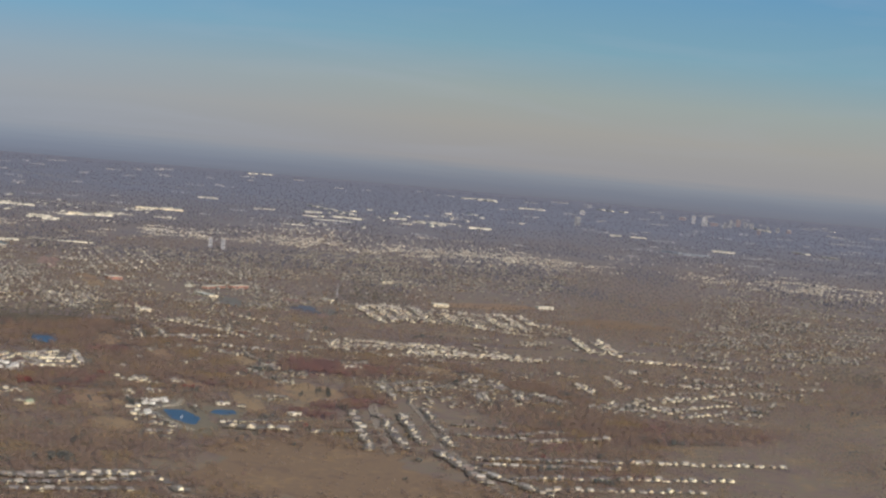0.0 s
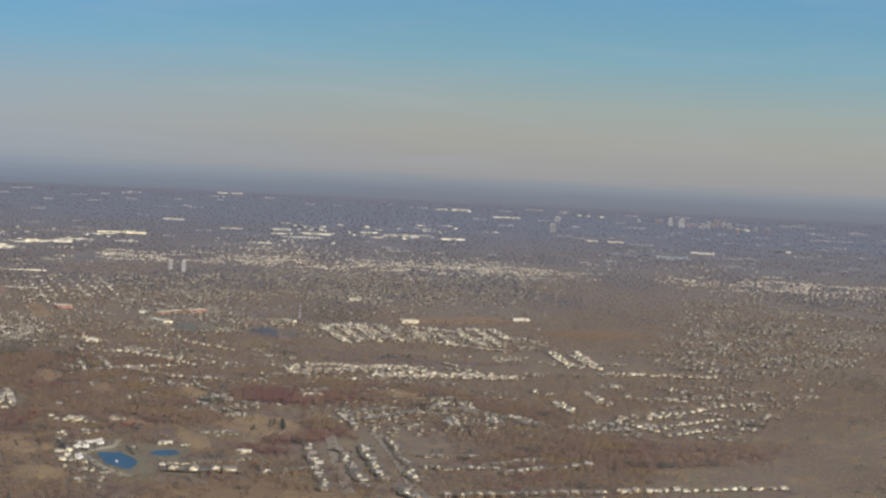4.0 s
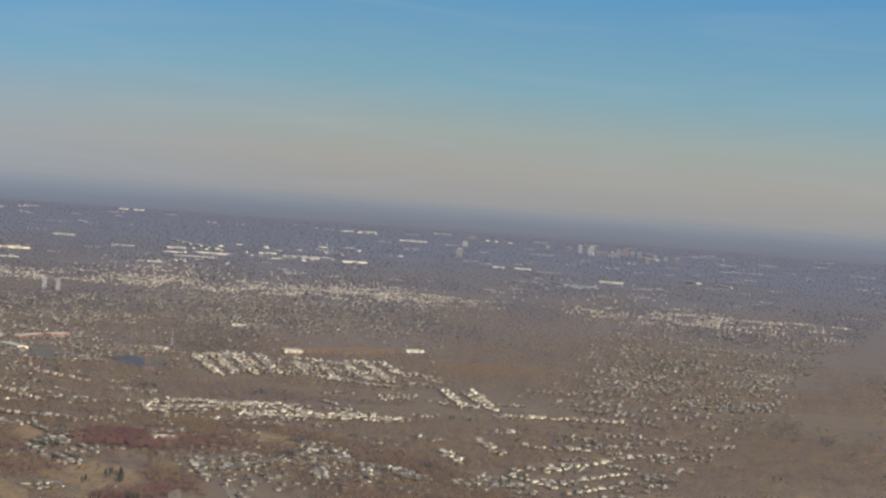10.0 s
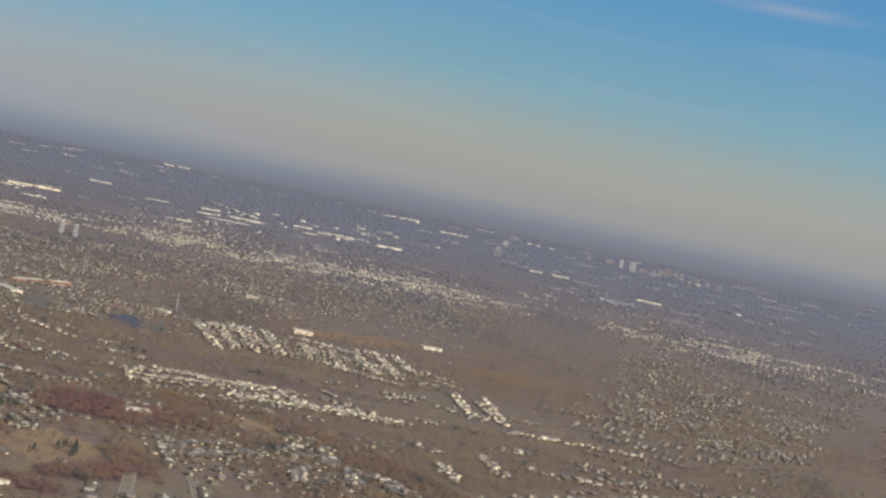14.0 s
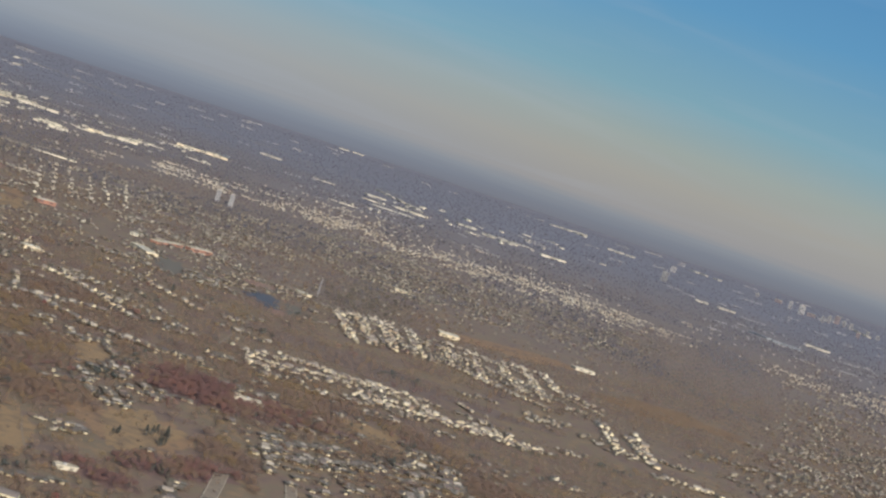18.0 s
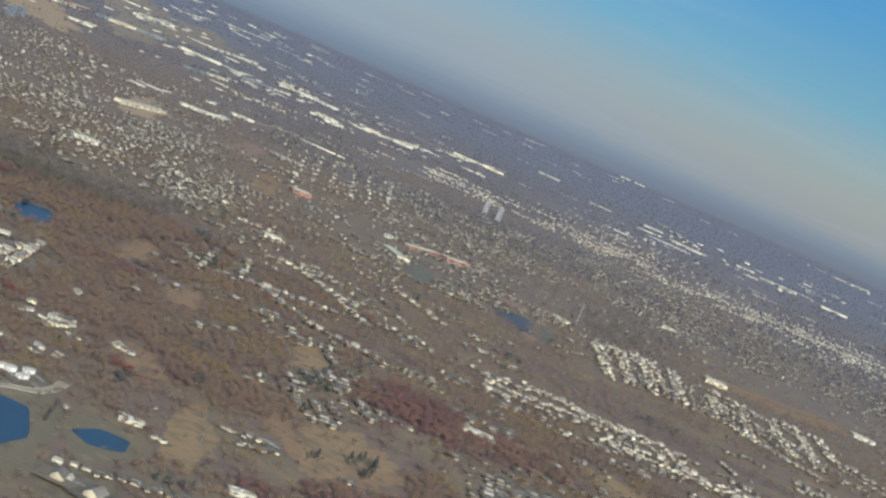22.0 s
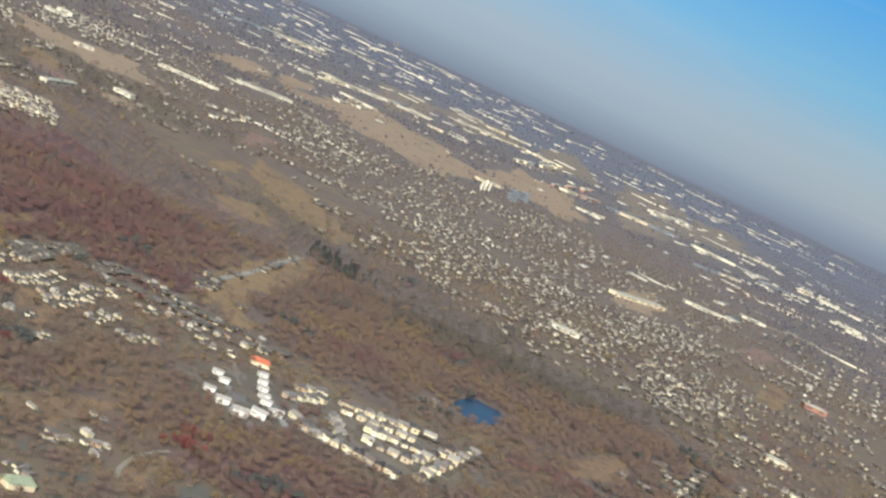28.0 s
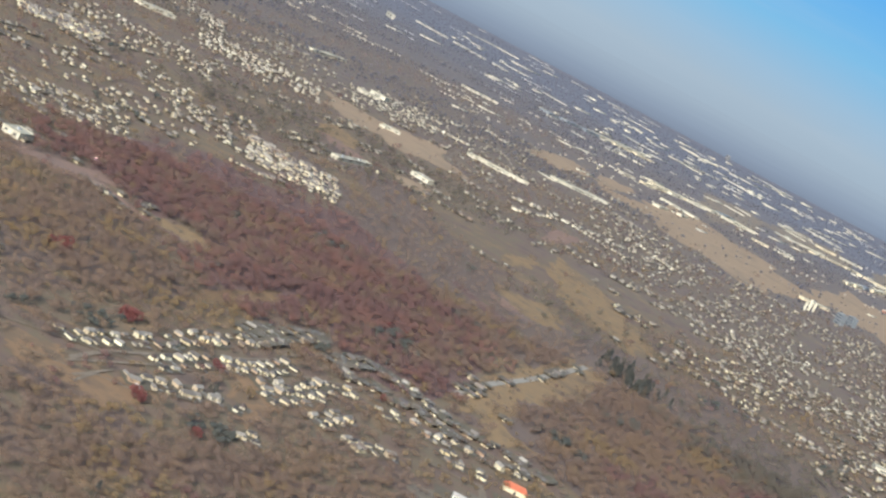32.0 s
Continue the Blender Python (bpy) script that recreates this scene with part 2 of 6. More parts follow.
RED = [(0.142, 0.084, 0.076), (0.210, 0.109, 0.092), (0.182, 0.109, 0.092), (0.250, 0.123, 0.094), (0.233, 0.133, 0.100)]
# blue-grey tones that paint distance haze into the far ground
HAZE_TONES = [(0.151, 0.148, 0.167), (0.175, 0.162, 0.172), (0.164, 0.159, 0.172), (0.194, 0.172, 0.169)]
ROWW = [(0.824, 0.713, 0.456), (0.453, 0.376, 0.258), (0.639, 0.535, 0.353), (0.850, 0.762, 0.516), (0.371, 0.327, 0.249), (0.742, 0.604, 0.370), (0.494, 0.416, 0.292), (0.330, 0.228, 0.146), (0.803, 0.693, 0.447), (0.556, 0.455, 0.292)]
ROWR = [(0.153, 0.124, 0.105), (0.228, 0.190, 0.159), (0.126, 0.110, 0.100), (0.206, 0.145, 0.113), (0.370, 0.315, 0.248), (0.174, 0.141, 0.121), (0.500, 0.435, 0.340), (0.420, 0.365, 0.285)]
TOWN = [(0.824, 0.742, 0.550), (0.371, 0.327, 0.249), (0.721, 0.634, 0.456), (0.850, 0.792, 0.619), (0.309, 0.257, 0.198), (0.577, 0.475, 0.327), (0.824, 0.752, 0.576), (0.350, 0.247, 0.172), (0.783, 0.693, 0.499), (0.433, 0.366, 0.275), (0.680, 0.594, 0.430), (0.845, 0.752, 0.533)]
M = {
    "ground": cover("leaf_litter_ground_hazed", [(0.139, 0.102, 0.081), (0.172, 0.120, 0.090), (0.192, 0.134, 0.092), (0.176, 0.138, 0.088), (0.222, 0.150, 0.090), (0.239, 0.168, 0.093)], 0.16, 0.045, 0.0, outer=HAZE_TONES),
    "grass_tan": cover("dry_tan_grass", [(0.190, 0.132, 0.080), (0.245, 0.165, 0.090), (0.290, 0.190, 0.096), (0.205, 0.148, 0.090)], 0.22, 0.05, 0.0, gain=5.0),
    "grass_rust": cover("rusty_dry_grass", [(0.160, 0.110, 0.078), (0.228, 0.148, 0.086), (0.270, 0.168, 0.092), (0.195, 0.135, 0.084)], 0.22, 0.05, 0.0, gain=5.0),
    "lawn": cover("faded_lawn", [(0.130, 0.104, 0.072), (0.185, 0.145, 0.092), (0.160, 0.132, 0.084), (0.220, 0.165, 0.104)], 0.22, 0.05, 0.0, gain=5.0),
    "fallow": cover("fallow_brown_field", [(0.165, 0.108, 0.066), (0.208, 0.134, 0.074), (0.186, 0.122, 0.072), (0.238, 0.152, 0.078)], 0.22, 0.05, 0.0, gain=5.0),
    "yard": material("worn_yard_grass", [(0.182, 0.146, 0.106), (0.160, 0.138, 0.094), (0.218, 0.170, 0.118), (0.142, 0.122, 0.090), (0.195, 0.158, 0.120)], 0.4, "island", 0.95, fine=3.0),
    "drive": material("pale_driveway", [(0.330, 0.300, 0.250), (0.260, 0.240, 0.215), (0.400, 0.365, 0.300)], 0.4, "island", 0.85, fine=3.0),
    "red_roof": material("orange_red_tiles", [(0.46, 0.13, 0.07), (0.54, 0.17, 0.09)], 0.5, fine=4.0),
    "green_roof": material("faded_green_metal", [(0.30, 0.33, 0.20), (0.36, 0.38, 0.25)], 0.5, rough=0.6),
    "paved": cover("yards_and_car_parks", [(0.214, 0.167, 0.121), (0.268, 0.204, 0.139), (0.192, 0.156, 0.124), (0.302, 0.224, 0.146)], 0.06, 0.015, 0.0),
    "turf": cover("green_turf", [(0.134, 0.124, 0.096), (0.150, 0.132, 0.100), (0.146, 0.124, 0.098)], 0.12, 0.03, 0.0),
    "turf_dark": cover("dark_sports_turf", [(0.062, 0.076, 0.098), (0.078, 0.092, 0.108), (0.094, 0.096, 0.106)], 0.10, 0.03, 0.0),
    "soil": cover("orange_clay_soil", [(0.225, 0.150, 0.112), (0.265, 0.168, 0.120), (0.205, 0.146, 0.115)], 0.10, 0.03, 0.0),
    "soil_pale": cover("pale_sandy_soil", [(0.293, 0.206, 0.130), (0.352, 0.245, 0.150), (0.261, 0.190, 0.125)], 0.08, 0.02, 0.0),
    "asphalt": material("worn_asphalt", [(0.236, 0.183, 0.129), (0.299, 0.234, 0.164)], 0.3, fine=2.0, rough=0.85),
    "lot": material("car_park_asphalt", [(0.190, 0.172, 0.150), (0.235, 0.212, 0.184)], 0.3, fine=2.0),
    "plots": cover("worn_plot_grass", [(0.172, 0.140, 0.104), (0.214, 0.172, 0.124), (0.194, 0.158, 0.116), (0.160, 0.136, 0.098)], 0.22, 0.08, 0.0, gain=5.0),
    "gravel": material("pale_gravel", [(0.340, 0.300, 0.240), (0.400, 0.350, 0.280)], 0.3, fine=2.0),
    "concrete": material("pale_concrete", [(0.320, 0.265, 0.183), (0.369, 0.307, 0.212)], 0.3, fine=2.0, rough=0.85),
    "kerb": material("concrete_kerb", [(0.446, 0.381, 0.275), (0.504, 0.432, 0.318)], 0.5, fine=3.0),
    "water": material("pond_water", [(0.008, 0.024, 0.042), (0.012, 0.032, 0.052)], 0.05, fine=0.5, rough=0.35, bump=0.02),
    "white_siding": material("white_townhouse_siding", [(0.80, 0.75, 0.61), (0.84, 0.79, 0.66)], 0.5, rough=0.75, fine=3.0),
    "wall": material("house_siding", WALLS, 0.4, "object", 0.75, fine=3.0),
    "roof": material("asphalt_shingle", ROOFS, 0.4, "object", 0.85, fine=4.0, bump=0.2),
    "walls": material("house_siding_rows", ROWW, 0.02, "island", 0.75, fine=3.0),
    "roofs": material("asphalt_shingle_rows", ROWR, 0.02, "island", 0.85, fine=4.0),
    "walls_outer": material("outer_siding_rows", [tuple(0.92 * v for v in c) for c in TOWN], 0.02, "island", 0.8, fine=2.0),
    "walls_town": material("town_siding_rows", TOWN, 0.02, "island", 0.8, fine=2.0),
    "floor_wood": cover("woodland_floor", [(0.150, 0.103, 0.078), (0.180, 0.122, 0.088), (0.198, 0.134, 0.094), (0.176, 0.126, 0.088)], 0.2, 0.05, 0.0),
    "floor_grey": cover("grey_woodland_floor", [(0.145, 0.108, 0.086), (0.166, 0.122, 0.096), (0.178, 0.130, 0.098), (0.162, 0.122, 0.090)], 0.15, 0.03, 0.0),
    "floor_red": cover("russet_woodland_floor", [(0.145, 0.096, 0.080), (0.172, 0.108, 0.088), (0.160, 0.106, 0.088)], 0.2, 0.05, 0.0),
    # the next three tint farther woods grey to blue-grey in place of haze
    "hazed_far_wood": cover("haze_tinted_far_woods", [(0.118, 0.112, 0.130), (0.168, 0.150, 0.158), (0.136, 0.126, 0.142), (0.196, 0.172, 0.170)], 0.05, 0.008, 0.2, gaps=0.5),
    "hazed_remote_wood": cover("haze_tinted_remote_woods", [(0.134, 0.129, 0.141), (0.167, 0.153, 0.159), (0.148, 0.139, 0.149), (0.187, 0.163, 0.156)], 0.05, 0.008, 0.1, gaps=0.5),
    "greyed_wood": cover("haze_greyed_twigs", [(0.116, 0.097, 0.076), (0.168, 0.136, 0.099), (0.149, 0.123, 0.086), (0.211, 0.166, 0.111)], 0.12, 0.02, 0.08, gaps=0.68),
    "walls_hazed": material("haze_dulled_siding_rows", HAZE_DULL, 0.02, "island", 0.8, fine=1.0),
    "roofs_hazed": material("haze_dulled_shingle_rows", [(0.180, 0.165, 0.159), (0.252, 0.230, 0.213), (0.216, 0.195, 0.181)], 0.02, "island", 0.85, fine=1.0),
    "trim": material("white_trim", [(0.74, 0.73, 0.70), (0.80, 0.79, 0.76)], 0.6, rough=0.6),
    "glass": material("window_glass", [(0.030, 0.036, 0.045), (0.050, 0.058, 0.070)], 0.6, rough=0.08),
    "brick": material("red_brick", [(0.300, 0.150, 0.100), (0.360, 0.190, 0.130), (0.260, 0.140, 0.100)], 0.3, fine=3.0),
    "pale": material("pale_panel_wall", [(0.600, 0.538, 0.400), (0.688, 0.623, 0.464)], 0.15, fine=1.0, rough=0.7),
    "cream": material("cream_panel_wall", [(0.700, 0.581, 0.367), (0.775, 0.653, 0.432)], 0.15, fine=1.0, rough=0.7),
    "grey": material("grey_panel_wall", [(0.187, 0.204, 0.216), (0.264, 0.265, 0.261)], 0.15, fine=1.0, rough=0.6),
    "flat_roof": material("flat_membrane_roof", [(0.450, 0.399, 0.292), (0.562, 0.502, 0.367), (0.388, 0.345, 0.270)], 0.08, fine=0.8, rough=0.85),
    "warehouse_walls": material("panel_walls_far", [(0.650, 0.569, 0.400), (0.463, 0.411, 0.324), (0.725, 0.641, 0.454), (0.362, 0.333, 0.281)], 0.02, "island", 0.8, fine=0.6),
    "warehouse_roofs": material("panel_roofs_far", [(0.587, 0.520, 0.367), (0.413, 0.375, 0.302), (0.688, 0.605, 0.432), (0.325, 0.302, 0.259)], 0.02, "island", 0.8, fine=0.6),
    # distant city towers: faintness from haze put into the tone
    "tower_dim": material("haze_dimmed_tower_concrete", [(0.235, 0.225, 0.220), (0.280, 0.265, 0.255)], 0.1, fine=0.8),
    "tower_brick": material("reddish_tower_brick", [(0.235, 0.190, 0.185), (0.275, 0.220, 0.210)], 0.1, fine=0.8),
    # halls beyond 2100 m: colours dulled in place of haze
    "hall_wall": material("haze_dulled_hall_wall", [(0.413, 0.375, 0.297), (0.488, 0.442, 0.340)], 0.05, fine=0.5),
    "hall_roof": material("haze_dulled_hall_roof", [(0.362, 0.333, 0.275), (0.438, 0.399, 0.319)], 0.05, fine=0.5),
    "tan_roof": material("tan_shingle", [(0.400, 0.355, 0.300), (0.480, 0.430, 0.365), (0.340, 0.300, 0.260)], 0.5, fine=4.0),
    "chimney": material("dark_chimney_brick", [(0.150, 0.105, 0.085), (0.190, 0.135, 0.110)], 0.5, fine=4.0),
    "tower": material("tower_concrete", [(0.340, 0.320, 0.310), (0.400, 0.375, 0.355)], 0.1, fine=0.8),
    "steel": material("galvanised_steel", [(0.55, 0.54, 0.52), (0.62, 0.61, 0.60)], 0.3, rough=0.45, metal=0.6),
    "bark": material("grey_bark", [(0.110, 0.090, 0.075), (0.160, 0.135, 0.115)], 1.5, fine=6.0),
    "wood": cover("bare_autumn_twigs", WOOD, 0.16, 0.035, 0.06, gaps=0.81),
    "redwood": cover("russet_oak_leaves", RED, 0.16, 0.05, 0.06, gaps=0.75),
    "evergreen": cover("evergreen_needles", [(0.078, 0.083, 0.073), (0.112, 0.109, 0.088), (0.099, 0.096, 0.083)], 0.5, 0.05, 0.1, gaps=0.4),
    "crimson": cover("crimson_maple_leaves", [(0.210, 0.066, 0.060), (0.255, 0.085, 0.070), (0.190, 0.074, 0.070)], 0.5, 0.05, 0.2, gaps=0.2),
    "amber": cover("amber_leaves", [(0.225, 0.155, 0.088), (0.275, 0.178, 0.084), (0.240, 0.162, 0.092)], 0.3, 0.05, 0.10, gaps=0.76),
}

# ---- helpers for meshes ----


def part(name, bm, mat, parent=None, label=""):
    me = bpy.data.meshes.new(name)
    bm.to_mesh(me)
    bm.free()
    me.materials.append(M[mat])
    ob = new(name, me)
    ob.parent = parent
    return tagged(ob, label) if label else ob


def thing(name, label, category, group="", kind=""):
    return tagged(new(name), label, category, group, kind)


def box(bm, x0, y0, z0, x1, y1, z1):
    v = [bm.verts.new(p) for p in ((x0, y0, z0), (x1, y0, z0), (x1, y1, z0), (x0, y1, z0), (x0, y0, z1), (x1, y0, z1), (x1, y1, z1), (x0, y1, z1))]
    for f in ((3, 2, 1, 0), (4, 5, 6, 7), (0, 1, 5, 4), (1, 2, 6, 5), (2, 3, 7, 6), (3, 0, 4, 7)):
        bm.faces.new([v[i] for i in f])
    return bm


def gable(bm, x0, y0, x1, y1, z, rise, eave=0.14, thick=0.07, hip=0.0):
    """A pitched roof with its ridge along x, with overhanging eaves; hip pulls the ridge's ends in."""
    x0, x1, y0, y1 = x0 - eave, x1 + eave, y0 - eave, y1 + eave
    ym = (y0 + y1) / 2
    v = [bm.verts.new(p) for p in ((x0, y0, z), (x1, y0, z), (x1, y1, z), (x0, y1, z), (x0, y0, z + thick), (x1, y0, z + thick), (x1, y1, z + thick),
                                   (x0, y1, z + thick), (x0 + hip, ym, z + rise), (x1 - hip, ym, z + rise))]
    for f in ((3, 2, 1, 0), (0, 1, 5, 4), (1, 2, 6, 5), (2, 3, 7, 6), (3, 0, 4, 7), (4, 5, 9, 8), (6, 7, 8, 9), (5, 6, 9), (7, 4, 8)):
        bm.faces.new([v[i] for i in f])
    return bm


def mesh_object(name, verts, faces, mats, index=None, smooth=False):
    """One object from arrays: verts (n, 3) and triangles (m, 3)."""
    me = bpy.data.meshes.new(name)
    me.vertices.add(len(verts))
    me.vertices.foreach_set("co", np.asarray(verts, np.float32).ravel())
    me.loops.add(len(faces) * 3)
    me.loops.foreach_set("vertex_index", np.asarray(faces, np.int32).ravel())
    me.polygons.add(len(faces))
    me.polygons.foreach_set("loop_start", np.arange(len(faces), dtype=np.int32) * 3)
    for m in mats:
        me.materials.append(M[m])
    if index is not None:
        me.polygons.foreach_set("material_index", np.asarray(index, np.int32))
    if smooth:
        me.polygons.foreach_set("use_smooth", np.ones(len(faces), bool))
    me.update(calc_edges=True)
    return new(name, me)


rng = np.random.default_rng(7)

# ---- land cover: what lies where, on a coarse grid ----
CELL, GX, GY = 3.0, -2700.0, 250.0
COVER = np.zeros((1500, 1600), np.int8)      # 0 leafy suburb, 1 open ground, 2 wood, 3 russet wood, 4 plots and roads


def cover_at(x, y):
    i, j = ((np.asarray(y) - GY) / CELL).astype(int), ((np.asarray(x) - GX) / CELL).astype(int)
    ok = (i >= 0) & (j >= 0) & (i < COVER.shape[0]) & (j < COVER.shape[1])
    return np.where(ok, COVER[np.clip(i, 0, COVER.shape[0] - 1), np.clip(j, 0, COVER.shape[1] - 1)], 0)


def mark(x, y, a, b, value, soft=0.25):
    """Marks the sheared ellipse with half-axes a and b."""
    r = np.hypot(*a) + np.hypot(*b)
    i0, i1 = (max(0, int((y + s * r - GY) / CELL) + (s > 0)) for s in (-1, 1))
    j0, j1 = (max(0, int((x + s * r - GX) / CELL) + (s > 0)) for s in (-1, 1))
    i1, j1 = min(i1, COVER.shape[0]), min(j1, COVER.shape[1])
    if i1 <= i0 or j1 <= j0:
        return
    yy, xx = np.mgrid[i0:i1, j0:j1]
    dx, dy = xx * CELL + GX + CELL / 2 - x, yy * CELL + GY + CELL / 2 - y
    det = a[0] * b[1] - a[1] * b[0]
    u, v = (dx * b[1] - dy * b[0]) / det, (a[0] * dy - a[1] * dx) / det
    COVER[i0:i1, j0:j1][np.hypot(u, v) < 1.0 + soft * (rng.random(u.shape) - 0.5)] = value


LAYER = [0.03]


def lift():
    LAYER[0] += 0.0006
    return LAYER[0]


NAMES = {"grass_tan": ("meadow", "dry tan meadow of autumn grass"), "grass_rust": ("meadow", "rust-coloured rough field of dead grass"), "lawn": ("lawn", "faded grass bank round the pond"),
         "turf": ("sports_field", "green mown sports field among houses"), "turf_dark": ("sports_field", "dark blue-green sports pitch with bare ends"),
         "fallow": ("ploughed_field", "bare brown fallow field beside the subdivision"), "paved": ("paved_yard", "pale paved yards and car parks of the industrial belt"), "floor_wood": ("woodland_floor", "dark leaf-littered floor under bare woods"), "floor_grey": ("woodland_floor", "grey-brown floor under distant bare woods"), "floor_red": ("woodland_floor", "russet leaf-littered floor under oak woods"), "soil": ("bare_ground", "bare orange clay ground"), "soil_pale": ("bare_ground", "pale sandy cleared ground by the railway yards"), "lot": ("car_park", "grey asphalt car park between the white townhouses"), "plots": ("lawn", "worn grass of the small subdivision"), "water": ("pond", "dark blue pond with grassy banks")}


def patch(x, y, ax, ay, bx, by, kind):
    """Open ground or water with an uneven edge, inside the sheared ellipse of half-axes a and b."""
    if not kind.startswith("floor"):
        mark(x, y, (ax, ay), (bx, by), 5 if kind == "water" else 1, 0.15 if kind == "water" else 0.7)
    if kind == "clear":
        return
    n, ph = 96, rng.random(4) * 6.28
    z, bm = lift() + (0.02 if kind == "water" else 0.0), bmesh.new()
    ring = []
    wob = 0.05 if kind == "water" else 0.12
    k = 5 if kind == "water" else int(rng.integers(4, 7))
    for i in range(n):
        t = 6.2832 * i / n
        r = 1 + wob * math.sin(2 * t + ph[0]) + wob * 0.8 * math.sin(3 * t + ph[1]) + wob * 0.5 * math.sin(5 * t + ph[2]) + wob * 0.15 * math.sin(9 * t + ph[3])
        soft_ = 0.45 if kind == "water" else 0.35
        r *= soft_ + (1 - soft_) * 1.12 * math.cos(math.pi / k) / math.cos((t + ph[3]) % (6.2832 / k) - math.pi / k)
        if kind not in ("water", "lot"):
            r *= 1 + 0.42 * noise.noise((2.2 * math.cos(t) + ph[0], 2.2 * math.sin(t) + ph[1], ph[2])) + 0.16 * noise.noise((7 * math.cos(t), 7 * math.sin(t), ph[3]))
        ring.append(bm.verts.new((x + r * (ax * math.cos(t) + bx * math.sin(t)), y + r * (ay * math.cos(t) + by * math.sin(t)), z)))
    f = bm.faces.new(ring)
    if f.calc_area() and f.normal.z < 0:
        f.normal_flip()
    f.normal_update()
    if f.normal.z < 0:
        f.normal_flip()
    name, label = NAMES[kind]
    tagged(part(name, bm, kind), label, "pond" if kind == "water" else "woodland" if kind.startswith("floor") else "field", kind="structure")


WOODED = {"wood": 2, "redwood": 3, "none": 2}


def stand(x, y, ax, ay, bx, by, kind):
    mark(x, y, (ax, ay), (bx, by), WOODED[kind], 0.5)
    if kind != "none" and math.hypot(x, y - 300) < 900:
        # floors beyond 420 m take greyer tones, like the greyed trees
        patch(x, y, ax * 0.95, ay * 0.95, bx * 0.95, by * 0.95, "floor_red" if kind == "redwood" else "floor_wood" if math.hypot(x, y - 300) < 420 else "floor_grey")


def street(x0, y0, x1, y1, width, mat="asphalt"):
    width *= 0.7 if width < 1.5 else 1.0
    z, bm = lift() + 0.04, bmesh.new()
    d = Vector((x1 - x0, y1 - y0, 0))
    side = Vector((-d.y, d.x, 0)).normalized() * width / 2
    n = max(2, int(d.length / 12))
    prev = None
    bend = (rng.random() - 0.5) * 0.04 * d.length
    for i in range(n + 1):
        c = Vector((x0, y0, z)) + d * (i / n) + side.normalized() * bend * math.sin(math.pi * i / n)
        pair = (bm.verts.new(c - side), bm.verts.new(c + side))
        if prev:
            bm.faces.new((prev[0], pair[0], pair[1], prev[1]))
        prev = pair
        mark(c.x, c.y, (width / 2 + 1.5, 0), (0, width / 2 + 1.5), 4, 0)
    road = tagged(part("road", bm, "concrete" if 1.15 < width < 2.4 else mat), "pale worn suburban road" if width <= 1.15 else "pale bare gravel track", "road", kind="structure")
    if width > 1.9:         # raised kerbs on both sides of the wide streets
        for s in (-1, 1):
            kb, prev = bmesh.new(), None
            for i in range(n + 1):
                c = Vector((x0, y0, z)) + d * (i / n) + side.normalized() * (bend * math.sin(math.pi * i / n) + s * (width / 2 + 0.06))
                ring = [kb.verts.new(c + side.normalized() * o + Vector((0, 0, u))) for o, u in ((-0.09, -0.05), (-0.09, 0.06), (0.09, 0.06), (0.09, -0.05))]
                if prev:
                    for k in range(3):
                        kb.faces.new((prev[k], prev[k + 1], ring[k + 1], ring[k]))
                prev = ring
            bmesh.ops.recalc_face_normals(kb, faces=kb.faces)
            part("kerb", kb, "kerb", road, "pale concrete kerb")


def highway(points, width, mat="concrete"):
    """A road that bends smoothly through its corners, with kerbs where it is a street."""
    pts = [Vector((x, y, 0)) for x, y in points]
    line, z = [], lift() + 0.05
    for i in range(len(pts) - 1):
        p0, p1, p2, p3 = pts[max(0, i - 1)], pts[i], pts[i + 1], pts[min(len(pts) - 1, i + 2)]
        for k in range(8):
            t = k / 8
            line.append(0.5 * (2 * p1 + (p2 - p0) * t + (2 * p0 - 5 * p1 + 4 * p2 - p3) * t**2 + (3 * p1 - p0 - 3 * p2 + p3) * t**3))
    line.append(pts[-1])
    sides = [Vector((a.y - b.y, b.x - a.x, 0)).normalized() for a, b in zip([line[0]] + line[:-1], line[1:] + [line[-1]])]
    for a, b in zip(line, line[1:]):
        for k in range(max(1, int((b - a).length / 4))):
            c = a.lerp(b, k / max(1, int((b - a).length / 4)))
            mark(c.x, c.y, (width / 2 + 1.2, 0), (0, width / 2 + 1.2), 1 if mat == "soil" else 4, 0)

    def strip(rail):
        sb, prev = bmesh.new(), None
        for c, s in zip(line, sides):
            ring = [sb.verts.new(c + s * o + Vector((0, 0, z + u))) for o, u in rail]
            if prev:
                for k in range(len(ring) - 1):
                    sb.faces.new((prev[k], ring[k], ring[k + 1], prev[k + 1]))
            prev = ring
        bmesh.ops.recalc_face_normals(sb, faces=sb.faces)
        if sum(f.normal.z * f.calc_area() for f in sb.faces) < 0:
            bmesh.ops.reverse_faces(sb, faces=sb.faces)
        return sb

    label = {"concrete": "pale concrete suburban road", "gravel": "pale gravel track across the meadow", "soil": "bare orange dirt track through woods"}[mat]
    road = tagged(part("road", strip([(-width / 2, 0), (width / 2, 0)]), mat), label, "road", kind="structure")
    if mat == "concrete" and 1.9 < width < 2.5:
        for e in (-1, 1):
            part("kerb", strip([(e * width / 2 + o, u) for o, u in ((-0.10, -0.05), (-0.10, 0.07), (0.10, 0.07), (0.10, -0.05))]), "kerb", road, "pale concrete kerb")


# ---- ground and the far distance ----
bm = bmesh.new()
